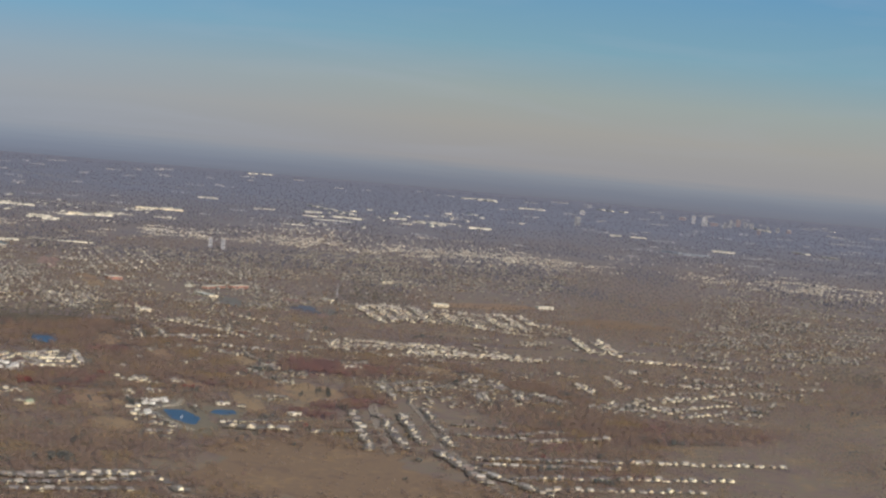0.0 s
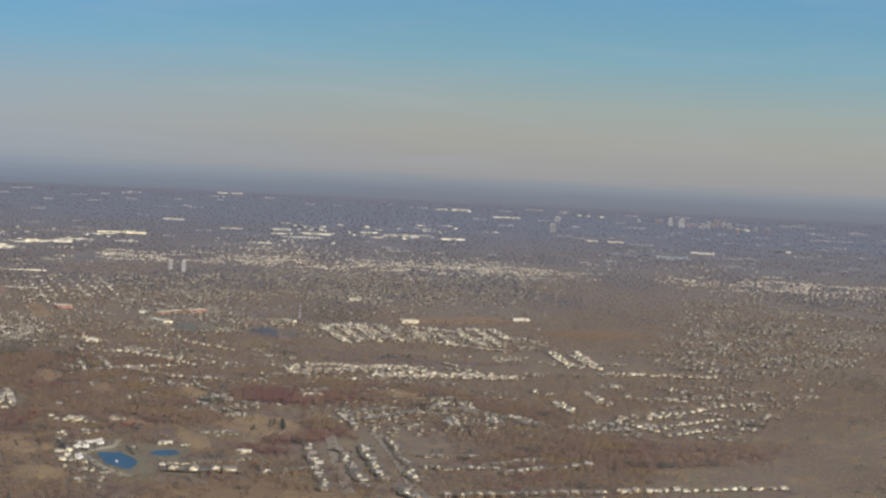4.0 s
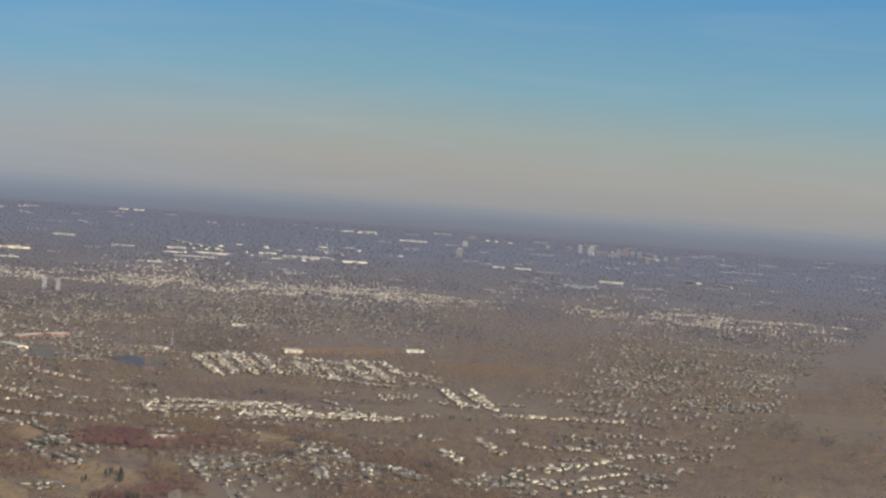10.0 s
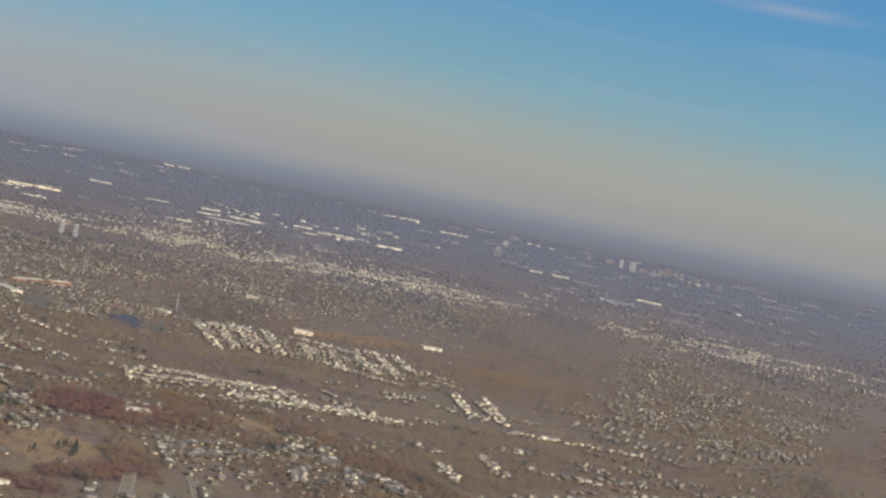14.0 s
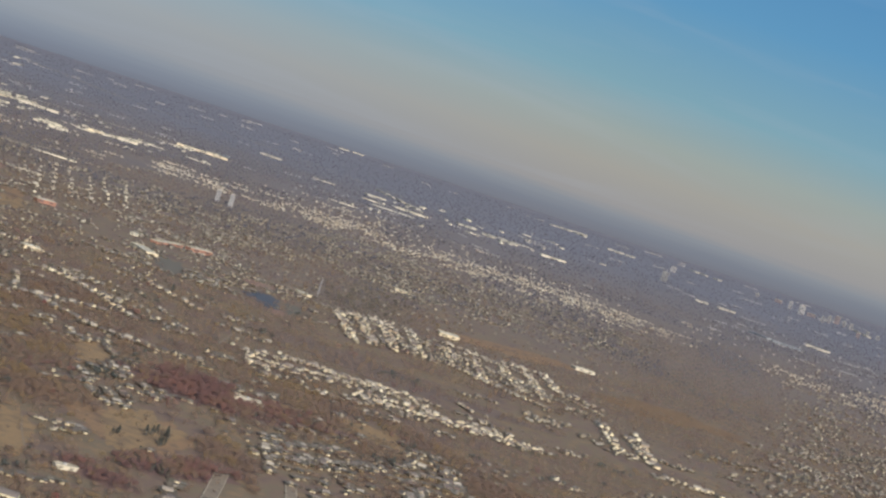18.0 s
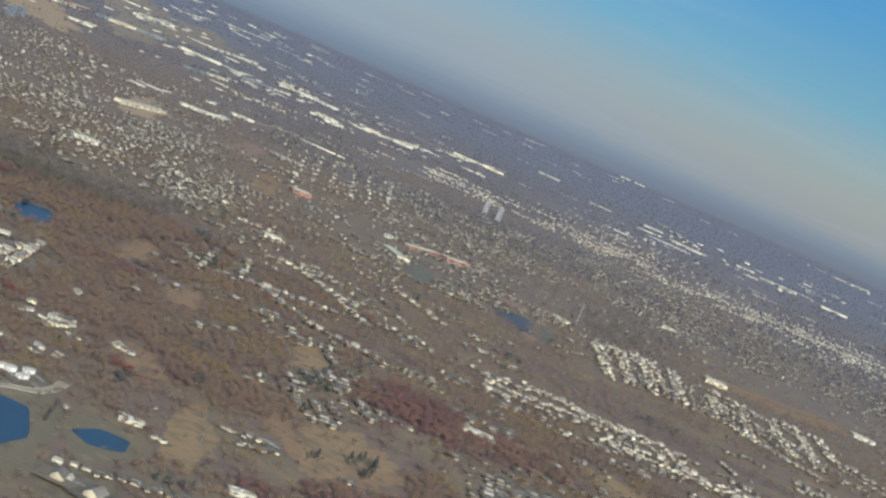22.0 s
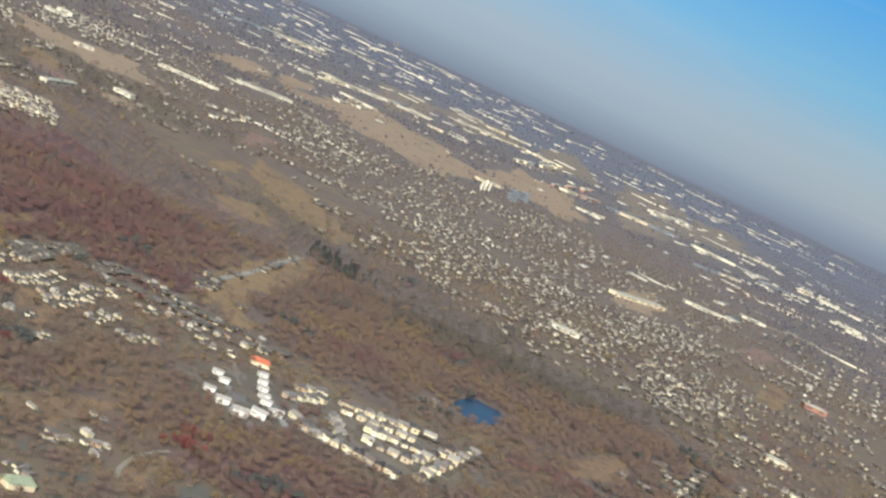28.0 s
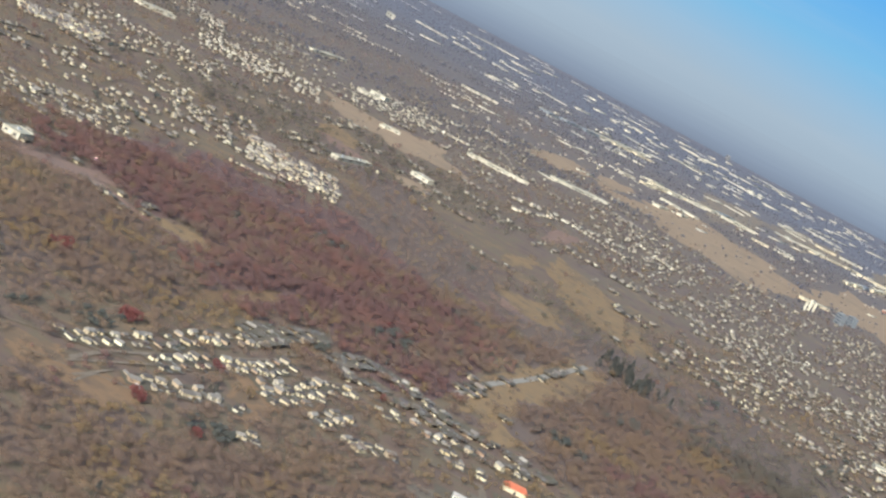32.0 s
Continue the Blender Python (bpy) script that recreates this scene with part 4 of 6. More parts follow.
def block(x, y, ax, ay, bx, by, n):
    """A dense quarter: houses on both sides of parallel streets, thinned out in patches."""
    base = math.atan2(ay, ax) + 0.1
    det = ax * by - ay * bx
    size = math.sqrt(max(0.8, math.pi * abs(det) / n / 15.0))
    pitch, step = 7.0 * size, 2.5 * size
    ca, sa = math.cos(base), math.sin(base)
    r = math.hypot(ax, ay) + math.hypot(bx, by)
    for j in range(-int(r / pitch) - 1, int(r / pitch) + 2):
        for side in (-1, 1):
            for i in range(-int(r / step) - 1, int(r / step) + 2):
                u, v = (i + (rng.random() - 0.5) * 0.7) * step, j * pitch + side * pitch * 0.26 + (rng.random() - 0.5) * size
                px, py = u * ca - v * sa, u * sa + v * ca
                s, t = (px * by - py * bx) / det, (ax * py - ay * px) / det
                px, py = x + px, y + py
                if math.hypot(s, t) > 1.05 - 0.3 * rng.random() or noise.noise((px * 0.03, py * 0.03, 5.0)) + 0.5 * rng.random() < 0.05:
                    continue
                if cover_at(px, py) not in (1, 2, 3):
                    put_house(px, py, base + (math.pi / 2 if rng.random() < 0.3 else 0) + (rng.random() - 0.5) * 0.3, 0.38 + 0.36 * rng.random() ** 1.5 + max(0.0, math.hypot(px, py - 300) - 900) / 5500)


# white houses above the pond road, and two rows round the close
for x, y in ((-103.4, 609.6), (-100.9, 610.1), (-104.9, 617.2), (-102.5, 617.8), (-100.7, 618.8), (-97.4, 618.0), (-98.8, 623.0), (-98.5, 589.3), (-99.7, 593.8)):
    put_house(x, y, 0.9 + 0.3 * rng.random(), 1.35 + 0.2 * rng.random())
for x, y, size in ((-184.6, 678.5, 1.8), (-181.1, 676.5, 1.8), (-176.8, 667.5, 1.8), (-171.8, 665.6, 2.2), (-167.0, 665.0, 2.6), (-185.8, 693.9, 1.7), (-182.2, 689.7, 1.7), (-178.9, 685.8, 1.7), (-175.5, 682.2, 1.8), (-172.6, 679.4, 1.9), (-166.9, 670.6, 2.5), (-167.9, 676.8, 2.2)):
    put_house(x, y, 0.3 + 0.9 * rng.random(), size * 0.80)


# the small subdivision beside the close, street by street
for x0, y0, x1, y1, n in ((-176.6, 689.8, -175.8, 702.8, 4), (-181.3, 699.1, -179.8, 706.9, 3), (-175.5, 707.4, -167.6, 717.4, 5), (-167.6, 717.4, -162.1, 723.7, 3), (-164.7, 701.1, -155.5, 709.7, 5), (-160.3, 681.4, -145.2, 686.3, 7),
                          (-144.5, 692.0, -157.6, 735.1, 10), (-168.9, 696.9, -158.4, 685.8, 5), (-168.4, 682.6, -159.5, 679.6, 4), (-172.0, 703.5, -160.0, 714.5, 6), (-160.5, 694.5, -150.5, 699.5, 4), (-152.0, 702.0, -156.0, 722.0, 5)):
    turn = math.atan2(y1 - y0, x1 - x0)
    for i in range(n):
        t = (i + 0.5 + 0.3 * (rng.random() - 0.5)) / n
        put_house(x0 + (x1 - x0) * t, y0 + (y1 - y0) * t, turn + 0.3 * (rng.random() - 0.5) + (math.pi / 2 if i % 2 else 0), 0.82 + 0.25 * rng.random())


def terraces(x0, y0, x1, y1, x2, y2, x3, y3, lines, step, size, skip=0.12):
    """A quarter laid out in parallel streets between two edges, the first from (x0, y0) to (x1, y1)."""
    for j in range(lines):
        t = (j + 0.5) / lines
        a, b = Vector((x0, y0)).lerp(Vector((x2, y2)), t), Vector((x1, y1)).lerp(Vector((x3, y3)), t)
        d = b - a
        n, turn, side = max(2, int(d.length / step)), math.atan2(d.y, d.x), Vector((-d.y, d.x)).normalized()
        for i in range(n):
            p = a + d * ((i + 0.5 + (rng.random() - 0.5) * 0.5) / n) + side * (rng.random() - 0.5) * 2.4
            if rng.random() > skip + 0.5 * noise.noise((p.x * 0.05, p.y * 0.05, 2.0)):
                put_house(p.x, p.y, turn + (rng.random() - 0.5) * 0.4 + (math.pi / 2 if rng.random() < 0.35 else 0), size * (0.75 + 0.5 * rng.random()))


def along(points, step=1.5, more=0.0):
    """Small houses on both sides of a bending street."""
    for (x0, y0), (x1, y1) in zip(points, points[1:]):
        d = Vector((x1 - x0, y1 - y0))
        side, turn = Vector((-d.y, d.x)).normalized(), math.atan2(d.y, d.x)
        n = max(1, round(d.length / step))
        for i in range(n):
            for e in (-1, 1):
                if rng.random() < (0.72 if more else 0.9):
                    p = Vector((x0, y0)) + d * ((i + rng.random()) / n) + side * e * (1.0 + 0.7 * rng.random())
                    if taken(p.x, p.y):
                        continue
                    put_house(p.x, p.y, turn + (rng.random() - 0.5) * 0.5 + (math.pi / 2 if rng.random() < 0.4 else 0), 0.40 + more + 0.32 * rng.random())


along([(-217.8, 622.0), (-217.8, 626.9), (-224.0, 645.7), (-229.4, 656.3), (-232.3, 666.9), (-243.6, 690.3), (-245.5, 699.0)])
along([(-238.1, 673.2), (-242.1, 680.8), (-244.2, 690.8)])
along([(-206.0, 627.2), (-205.2, 632.7), (-205.6, 642.4), (-202.5, 646.7)])
along([(-213.5, 637.4), (-218.5, 649.6), (-221.7, 665.0), (-227.2, 675.7)])
along([(-214.2, 659.1), (-215.1, 668.4), (-220.4, 679.2), (-220.2, 685.1)])
along([(-233.1, 690.0), (-237.9, 704.3), (-232.0, 706.6), (-225.6, 706.7), (-218.5, 707.5), (-212.9, 709.7), (-207.1, 714.6), (-198.6, 716.7)])
along([(-193.9, 639.0), (-192.5, 643.3)])
along([(-214.6, 686.4), (-213.3, 692.2), (-207.2, 695.0), (-198.9, 691.9), (-194.4, 696.8)])
along([(-197.9, 665.1), (-197.4, 673.7)])
along([(-204.5, 663.4), (-208.4, 672.9)])
along([(-208.9, 656.7), (-212.2, 664.8), (-216.4, 674.6)])
along([(-221.5, 699.8), (-214.6, 700.7), (-207.9, 701.5), (-201.7, 704.4), (-199.0, 713.9)])
along([(-228.5, 688.9), (-227.3, 694.9), (-218.7, 697.2)])

terraces(-489, 759, -488, 792, -510, 770, -510, 804, 6, 2.6, 0.85)
terraces(-528, 808, -496, 844, -578, 837, -544, 878, 10, 2.9, 0.54, 0.42)
terraces(-584, 898, -551, 942, -640, 936, -605, 986, 11, 3.0, 0.66, 0.3)
terraces(-412, 725, -376, 756, -448, 745, -408, 778, 8, 2.9, 0.52, 0.55)
terraces(-434, 774, -375, 782, -491, 809, -421, 817, 12, 3.0, 0.52, 0.55)
terraces(-386, 781, -366, 801, -424, 809, -402, 831, 11, 2.3, 0.64, 0.18)
terraces(-362, 687, -356, 721, -394, 703, -390, 742, 8, 2.4, 0.50, 0.25)
terraces(-663, 945, -642, 954, -723, 985, -699, 995, 13, 3.2, 0.62, 0.4)
terraces(-601, 1003, -609, 1076, -668, 1058, -682, 1144, 12, 3.4, 0.6, 0.5)
row(-402.2, 808.0, -383.8, 816.3, 12, 0.99)
row(-392.0, 800.1, -383.6, 806.2, 7, 0.99)
row(-474.5, 990.0, -494.6, 1043.1, 8)
row(-498.3, 1051.7, -464.3, 1058.0, 14)
row(-523.2, 1133.9, -478.4, 1117.1, 10)
row(-634.5, 1089.7, -621.2, 1108.3, 8)
row(-738.6, 1233.7, -697.1, 1220.5, 7)
row(-164.5, 612.3, -164.4, 613.4, 1)
row(-156.5, 608.4, -155.6, 610.4, 2)
row(-156.0, 615.9, -155.9, 617.0, 1, 1.08)
row(-149.7, 611.6, -149.6, 612.6, 1, 0.99)
row(-146.8, 592.6, -142.9, 593.5, 4)
row(-101.8, 590.4, -101.1, 591.3, 1, 1.1)
row(-96.2, 581.5, -95.5, 582.4, 1, 1.6)
row(-91.6, 573.9, -90.9, 574.7, 1, 1.3)
row(-86.5, 566.7, -85.8, 567.5, 1, 1.35)
row(-108.2, 599.1, -107.5, 600.0, 1, 1.05)
row(-106.9, 600.2, -106.2, 601.1, 1, 1.1)
row(-86.0, 613.5, -85.2, 614.5, 1, 1.0)
row(-113.0, 622.9, -112.2, 624.0, 1, 0.9)
row(-112.6, 631.7, -111.8, 632.9, 1, 0.9)
row(-107.1, 638.2, -106.4, 639.4, 1, 1.1)
row(-105.9, 637.6, -105.1, 638.8, 1, 1.2)
row(-111.7, 662.3, -110.9, 663.7, 1, 0.9)
row(-108.7, 661.7, -107.8, 663.1, 1, 0.9)
row(-104.3, 589.3, -103.6, 590.2, 1, 1.1)
row(-100.4, 584.8, -99.8, 585.7, 1, 1.1)
row(-398.6, 793.0, -382.2, 810.1, 14, 1.08)
row(-413.5, 809.2, -379.0, 812.2, 12, 1.08)
row(-376.1, 767.0, -369.6, 779.1, 8, 0.99)
row(-106.0, 607.9, -99.6, 569.9, 4, 1.2)
row(-97.1, 566.5, -90.1, 570.4, 4, 1.2)
row(-92.8, 553.6, -84.0, 557.2, 5, 1.2)
row(-86.2, 544.8, -83.3, 546.3, 2, 1.2)
row(-72.7, 585.0, -45.2, 603.1, 15, 1.0)
row(-70.2, 576.6, -46.1, 580.2, 4, 1.5)
row(-41.0, 578.2, -35.4, 581.2, 2, 1.3)
row(3.2, 565.0, 21.1, 512.8, 14, 1.25)
row(-15.5, 722.0, -7.0, 724.0, 4)
row(8.9, 546.8, 19.8, 532.3, 4, 1.2)
row(-117.1, 463.7, -81.1, 482.2, 10, 1.3)
row(-126.8, 671.9, -125.6, 673.7, 1, 1.2)
row(-119.2, 664.3, -116.0, 675.8, 4, 1.1)
row(-108.0, 641.7, -106.5, 643.2, 1, 1.4)
row(-129.9, 701.2, -129.1, 703.4, 1, 1.2)
row(-116.5, 635.5, -113.4, 636.5, 2, 1.1)
row(-130.0, 700.9, -128.2, 700.6, 1, 1.3)
row(-116.9, 670.8, -113.6, 671.5, 2, 1.3)
row(-103.8, 672.7, -98.9, 670.1, 3, 1.3)
row(-128.8, 730.7, -127.6, 735.5, 1, 1.2)
row(-113.3, 718.8, -112.3, 720.4, 1)
row(-128.1, 758.2, -126.8, 759.4, 1, 1.1)
row(-112.9, 786.4, -106.5, 787.0, 3)
row(-89.8, 776.1, -85.6, 777.2, 2, 1.1)
row(-80.4, 733.7, -76.9, 733.1, 2, 1.1)
row(-68.2, 651.2, -67.8, 650.7, 1)
row(-63.9, 654.0, -56.3, 655.3, 4, 1.1)
row(-71.4, 623.3, -68.1, 622.8, 2, 1.1)
row(-79.7, 640.4, -78.9, 641.4, 1)
row(-42.0, 654.8, -39.6, 657.7, 1, 1.2)
row(-101.7, 796.5, -75.9, 795.7, 8)
row(-118.6, 946.3, -85.4, 910.5, 8)
row(-109.2, 727.1, -101.6, 743.4, 3)
row(-103.2, 640.6, -103.4, 645.4, 2)
row(-144.5, 591.8, -140.8, 592.6, 2, 1.08)
row(-162.4, 623.5, -161.7, 626.7, 2)
row(-117.7, 465.9, -78.0, 488.0, 14, 1.2)
row(-115.0, 455.8, -79.8, 475.2, 12, 1.2)
row(-111.4, 448.0, -79.8, 462.2, 10, 1.2)
row(-74.9, 479.1, -65.8, 463.0, 4, 1.2)
row(-34.4, 581.7, -23.1, 591.5, 7, 1.2)
row(-29.4, 636.6, -17.7, 554.3, 18, 1.2)
row(-17.7, 629.4, -6.7, 562.1, 18, 1.2)
row(-10.9, 637.5, -0.8, 574.0, 18, 1.2)
row(-1.7, 657.3, 8.9, 573.4, 18, 1.2)
row(8.9, 621.7, 30.2, 626.9, 10, 1.2)
row(10.0, 600.8, 35.6, 604.7, 12, 1.2)
row(29.5, 607.5, 51.5, 628.1, 8, 1.2)
row(35.3, 597.3, 66.8, 621.1, 12, 1.2)
row(16.5, 555.6, 127.6, 593.8, 34, 1.2)
row(18.2, 545.2, 66.0, 561.1, 15, 1.2)
row(26.8, 526.2, 103.3, 556.8, 24, 1.2)
row(19.7, 530.4, 39.7, 503.8, 9, 1.2)
row(36.8, 512.8, 90.2, 532.2, 16, 1.2)
row(86.3, 725.6, 101.7, 702.7, 8, 1.2)
row(100.9, 734.5, 141.8, 786.3, 12, 1.2)
row(100.6, 713.0, 132.4, 745.0, 11, 1.2)
row(102.7, 692.7, 125.3, 716.4, 7, 1.2)
row(81.4, 974.8, 84.8, 905.0, 7, 1.2)
row(95.0, 979.9, 99.3, 898.1, 9, 1.2)
row(98.7, 885.2, 156.3, 890.4, 18, 1.2)
row(-57.7, 851.3, -30.1, 874.8, 21)
row(-53.6, 841.8, -15.1, 859.3, 25)
row(-46.3, 868.5, 10.6, 876.3, 36)
row(-14.1, 837.7, 27.4, 847.7, 25)
row(13.3, 846.2, 54.6, 854.2, 28)
row(-28.7, 866.0, 11.7, 863.9, 22)
row(-51.6, 1054.9, -37.4, 1003.5, 7)
row(-44.2, 1072.5, -29.0, 1003.3, 8)
row(-36.4, 1090.8, -14.4, 984.9, 11)
row(-26.6, 1081.8, -13.2, 1009.8, 8)
row(-17.2, 1088.7, -1.4, 994.7, 11)
row(0.7, 1082.4, 44.1, 1061.6, 24)
row(6.2, 1046.8, 53.1, 1022.9, 22)
row(20.8, 988.7, 56.3, 971.6, 20)
row(50.7, 1082.2, 59.6, 1031.4, 8)
row(60.9, 1025.2, 81.5, 1005.7, 14)
row(-21.4, 706.7, -13.6, 675.1, 8)
row(-20.7, 711.2, -1.6, 736.7, 17)
row(-14.1, 696.7, 6.2, 727.3, 13)
row(-62.5, 644.8, -55.6, 653.1, 7)
row(-116.1, 659.1, -114.4, 671.0, 4)
row(-104.4, 673.9, -98.8, 670.8, 3)
row(-123.7, 660.0, -122.5, 667.6, 2)
row(-139.1, 802.4, -152.7, 846.7, 6)
row(-129.6, 812.0, -144.6, 857.7, 6)
row(-129.4, 818.5, -104.0, 834.9, 11)
row(-125.7, 819.0, -103.1, 800.4, 8)
row(-113.9, 863.3, -92.6, 836.1, 7)
row(-144.6, 887.7, -105.8, 864.1, 11)
row(-224.7, 1118.2, -281.5, 1300.2, 7)
row(-233.4, 1172.9, -288.9, 1354.5, 6)
row(-223.9, 1179.5, -281.8, 1363.8, 7)
row(-214.3, 1186.1, -269.2, 1363.2, 7)
row(-204.1, 1186.2, -256.8, 1362.6, 7)
row(-198.6, 1206.5, -245.6, 1375.6, 6)
row(-179.9, 931.5, -163.6, 943.0, 8)
row(-235.6, 983.2, -193.7, 955.1, 12)
row(-67.6, 651.1, -57.4, 655.6, 7)
row(-155.7, 606.8, -153.1, 618.4, 6)
row(-503.5, 1019.6, -504.7, 1057.4, 6, 1.08)
# streets of the eastern suburbs
along([(-50.3, 1061.8), (-31.1, 973.4)], 3.3, 0.26)
along([(-41.0, 1074.7), (-23.6, 982.4)], 3.3, 0.26)
along([(-29.5, 1078.2), (-14.2, 987.8)], 3.3, 0.26)
along([(-17.9, 1081.7), (-3.2, 1001.0)], 3.3, 0.26)
along([(-52.3, 1059.0), (-34.3, 1079.0), (-17.1, 1087.7)], 3.3, 0.26)
along([(-3.4, 1076.9), (29.7, 1077.6), (51.3, 1088.5), (58.7, 1039.6)], 3.3, 0.26)
along([(3.1, 1062.0), (13.1, 1000.6)], 3.3, 0.26)
along([(18.3, 1058.8), (26.4, 987.3)], 3.3, 0.26)
along([(29.8, 1073.1), (43.5, 988.1)], 3.3, 0.26)
along([(44.0, 1068.4), (54.3, 990.8)], 3.3, 0.26)
along([(6.5, 1002.7), (39.2, 983.3)], 3.3, 0.26)
along([(62.1, 1037.4), (81.8, 1020.8)], 3.3, 0.26)
along([(63.3, 1000.6), (71.7, 991.6)], 3.3, 0.26)
along([(78.8, 981.7), (83.3, 930.1), (91.9, 909.2)], 3.3, 0.26)
along([(89.7, 967.7), (99.1, 902.0)], 3.3, 0.26)
along([(105.6, 887.8), (128.7, 888.5), (154.1, 891.1)], 3.3, 0.26)
along([(-52.2, 831.5), (-24.4, 845.9), (7.1, 849.9), (30.2, 854.6), (55.4, 856.0)], 3.3, 0.26)
along([(7.6, 837.5), (35.6, 844.3), (53.3, 841.7)], 3.3, 0.26)
along([(-14.8, 835.4), (0.7, 837.3)], 3.3, 0.26)
along([(-21.4, 708.1), (-6.3, 728.8)], 3.3, 0.26)
along([(17.7, 752.5), (22.7, 688.3)], 3.3, 0.26)
along([(26.7, 759.6), (30.3, 725.9)], 3.3, 0.26)
along([(46.4, 725.0), (53.1, 701.7)], 3.3, 0.26)
along([(36.2, 717.6), (40.5, 700.7)], 3.3, 0.26)
along([(67.8, 772.5), (72.5, 744.0)], 3.3, 0.26)
along([(86.8, 733.0), (124.3, 763.5)], 3.3, 0.26)
along([(84.5, 805.7), (90.0, 770.3)], 3.3, 0.26)
along([(59.3, 806.6), (68.7, 793.2)], 3.3, 0.26)
along([(100.6, 797.8), (125.7, 796.9)], 3.3, 0.26)
block(-728, 1313, 41.7, 72.5, -257, 318, 120)
block(59.7, 754, 29.4, -17.8, 1.2, 56.0, 90)
block(9.1, 704, 35.7, 14.0, 0.0, 50.4, 60)
block(15.5, 722, 64.3, -1.0, 0.1, 57.1, 130)
block(-361, 1110, 73.6, 33.1, -118.3, 249, 760)
block(-448, 1107, 64.3, -7.9, -77.4, 139.0, 190)
block(-508, 1115, 26.0, 7.0, -84.2, 120.5, 110)
block(-241, 997, 42.0, -15.8, -78.8, 221, 260)
block(-237, 1151, 16.4, 38.8, -71.5, 213, 90)
block(-566, 1206, 56.8, -0.9, -116.2, 161.2, 130)
block(-601, 951, -20.4, 73.1, -100.4, 85.3, 110)
block(-617, 1091, 33.9, 24.8, -96.5, 105.7, 100)
block(-311, 992, 14.4, 60.4, -79.8, 90.4, 380)
block(-249, 1030, 41.2, -7.1, -44.9, 110.2, 250)
block(-166.0, 1214, 53.3, -13.3, -63.2, 277, 150)
block(-125.5, 1555, 100.2, -99.0, -69.7, 707, 210)
block(-86.5, 867, 23.8, -39.0, -16.8, 29.3, 90)
block(-193.8, 1242, 64.9, -59.1, -54.0, 257, 150)
block(-91.6, 1427, 90.0, -71.5, -35.3, 460, 220)
block(31.1, 1440, 101.1, -78.2, 12.6, 524, 240)
block(-150.7, 941, 63.8, -76.5, -6.8, 97.6, 140)
block(22.8, 1578, 123.1, 168.4, 2.3, 339, 170)
block(292, 1873, 119.3, -24.1, 92.9, 615, 150)
block(228, 1184, 53.7, -30.6, 39.3, 235, 110)
block(-85.4, 1722, 120.9, -98.6, -19.9, 367, 160)
block(48.8, 1538, 72.9, -143.0, 10.6, 283, 130)
block(238, 1022, 40.5, -16.6, 37.0, 156.1, 80)


def lanes(n, r0, r1, a0, a1):
    """Short suburban streets with houses on both sides, between two bearings; each district has its own grain."""
    for _ in range(n):
        r, a = r0 + (r1 - r0) * rng.random() ** 1.25, radians(a0 + (a1 - a0) * rng.random())
        x, y = r * math.sin(a), 300 + r * math.cos(a)
        grain = 0.5 + 0.8 * round(2 * noise.noise((x * 0.004, y * 0.004, 8.0))) + (1.57 if rng.random() < 0.3 else 0.0)
        step, count = 2.3 + r / 900, int(rng.integers(3, 9))
        if noise.noise((x * 0.006, y * 0.003, 3.0)) < -0.3:
            continue
        for i in range(count):
            for side in (-1, 1):
                if rng.random() < 0.3:
                    continue
                u, v = (i - count / 2 + 0.5 * rng.random()) * step, side * (1.4 + 0.4 * rng.random()) * step * 0.55
                px, py = x + u * math.cos(grain) - v * math.sin(grain), y + u * math.sin(grain) + v * math.cos(grain)
                if cover_at(px, py) in (0, 4) and not taken(px, py):
                    put_house(px, py, grain + (1.57 if rng.random() < 0.3 else 0.0) + (rng.random() - 0.5) * 0.3, (0.46 + 0.32 * rng.random()) * max(1.0, r / 1700))


lanes(190, 400, 700, -12, 20)
lanes(700, 480, 1500, -57, -12)
lanes(1300, 700, 1500, -12, 20)
lanes(420, 1500, 4300, -57, 20)

NEAR.sort(key=lambda h: math.hypot(h[0] + 150, h[1] - 630))
FAR_HOUSES += NEAR[300:]
del NEAR[300:]
models = [house_model(k) for k in range(7)]
used = set()
for x, y, turn, size in NEAR:
    k = 6 if size > 1.3 else int(rng.integers(6))
    m = pose(x, y, 0, 0, 0, math.degrees(turn)) @ Matrix.Scale(size * (0.64 if k == 6 else 1.0), 4)
    if k not in used:
        models[k].matrix_basis = m
        used.add(k)
    else:
        c = copy_thing(models[k], m)
        c.matrix_basis = m


def yards(places):
    """Lawns and driveways round the houses: thin sheets, each at its own height."""
    lawn_v, drive_v = [], []
    for k, (x, y, turn, size) in enumerate(places):
        c, q, z = math.cos(turn), math.sin(turn), 0.20 + 0.00004 * k
        for out, (x0, y0, x1, y1), up in ((lawn_v, (-2.1 - rng.random(), -2.4, 2.1 + rng.random(), 2.3), 0.0), (drive_v, (0.35, -2.9, 1.15, -0.4), 0.03)):
            for px, py in ((x0, y0), (x1, y0), (x1, y1), (x0, y1)):
                px, py = (px + (rng.random() - 0.5) * 0.3) * size, (py + (rng.random() - 0.5) * 0.3) * size
                out.append((x + px * c - py * q, y + px * q + py * c, z + up))
    for name, v, mat, label in (("lawns", lawn_v, "yard", "worn autumn lawns round the houses"), ("driveways", drive_v, "drive", "pale concrete driveways beside the houses")):
        f = (np.array([(0, 1, 2), (0, 2, 3)])[None] + 4 * np.arange(len(v) // 4)[:, None, None]).reshape(-1, 3)
        tagged(mesh_object(name, np.array(v), f, (mat,)), label, name, kind="stuff")


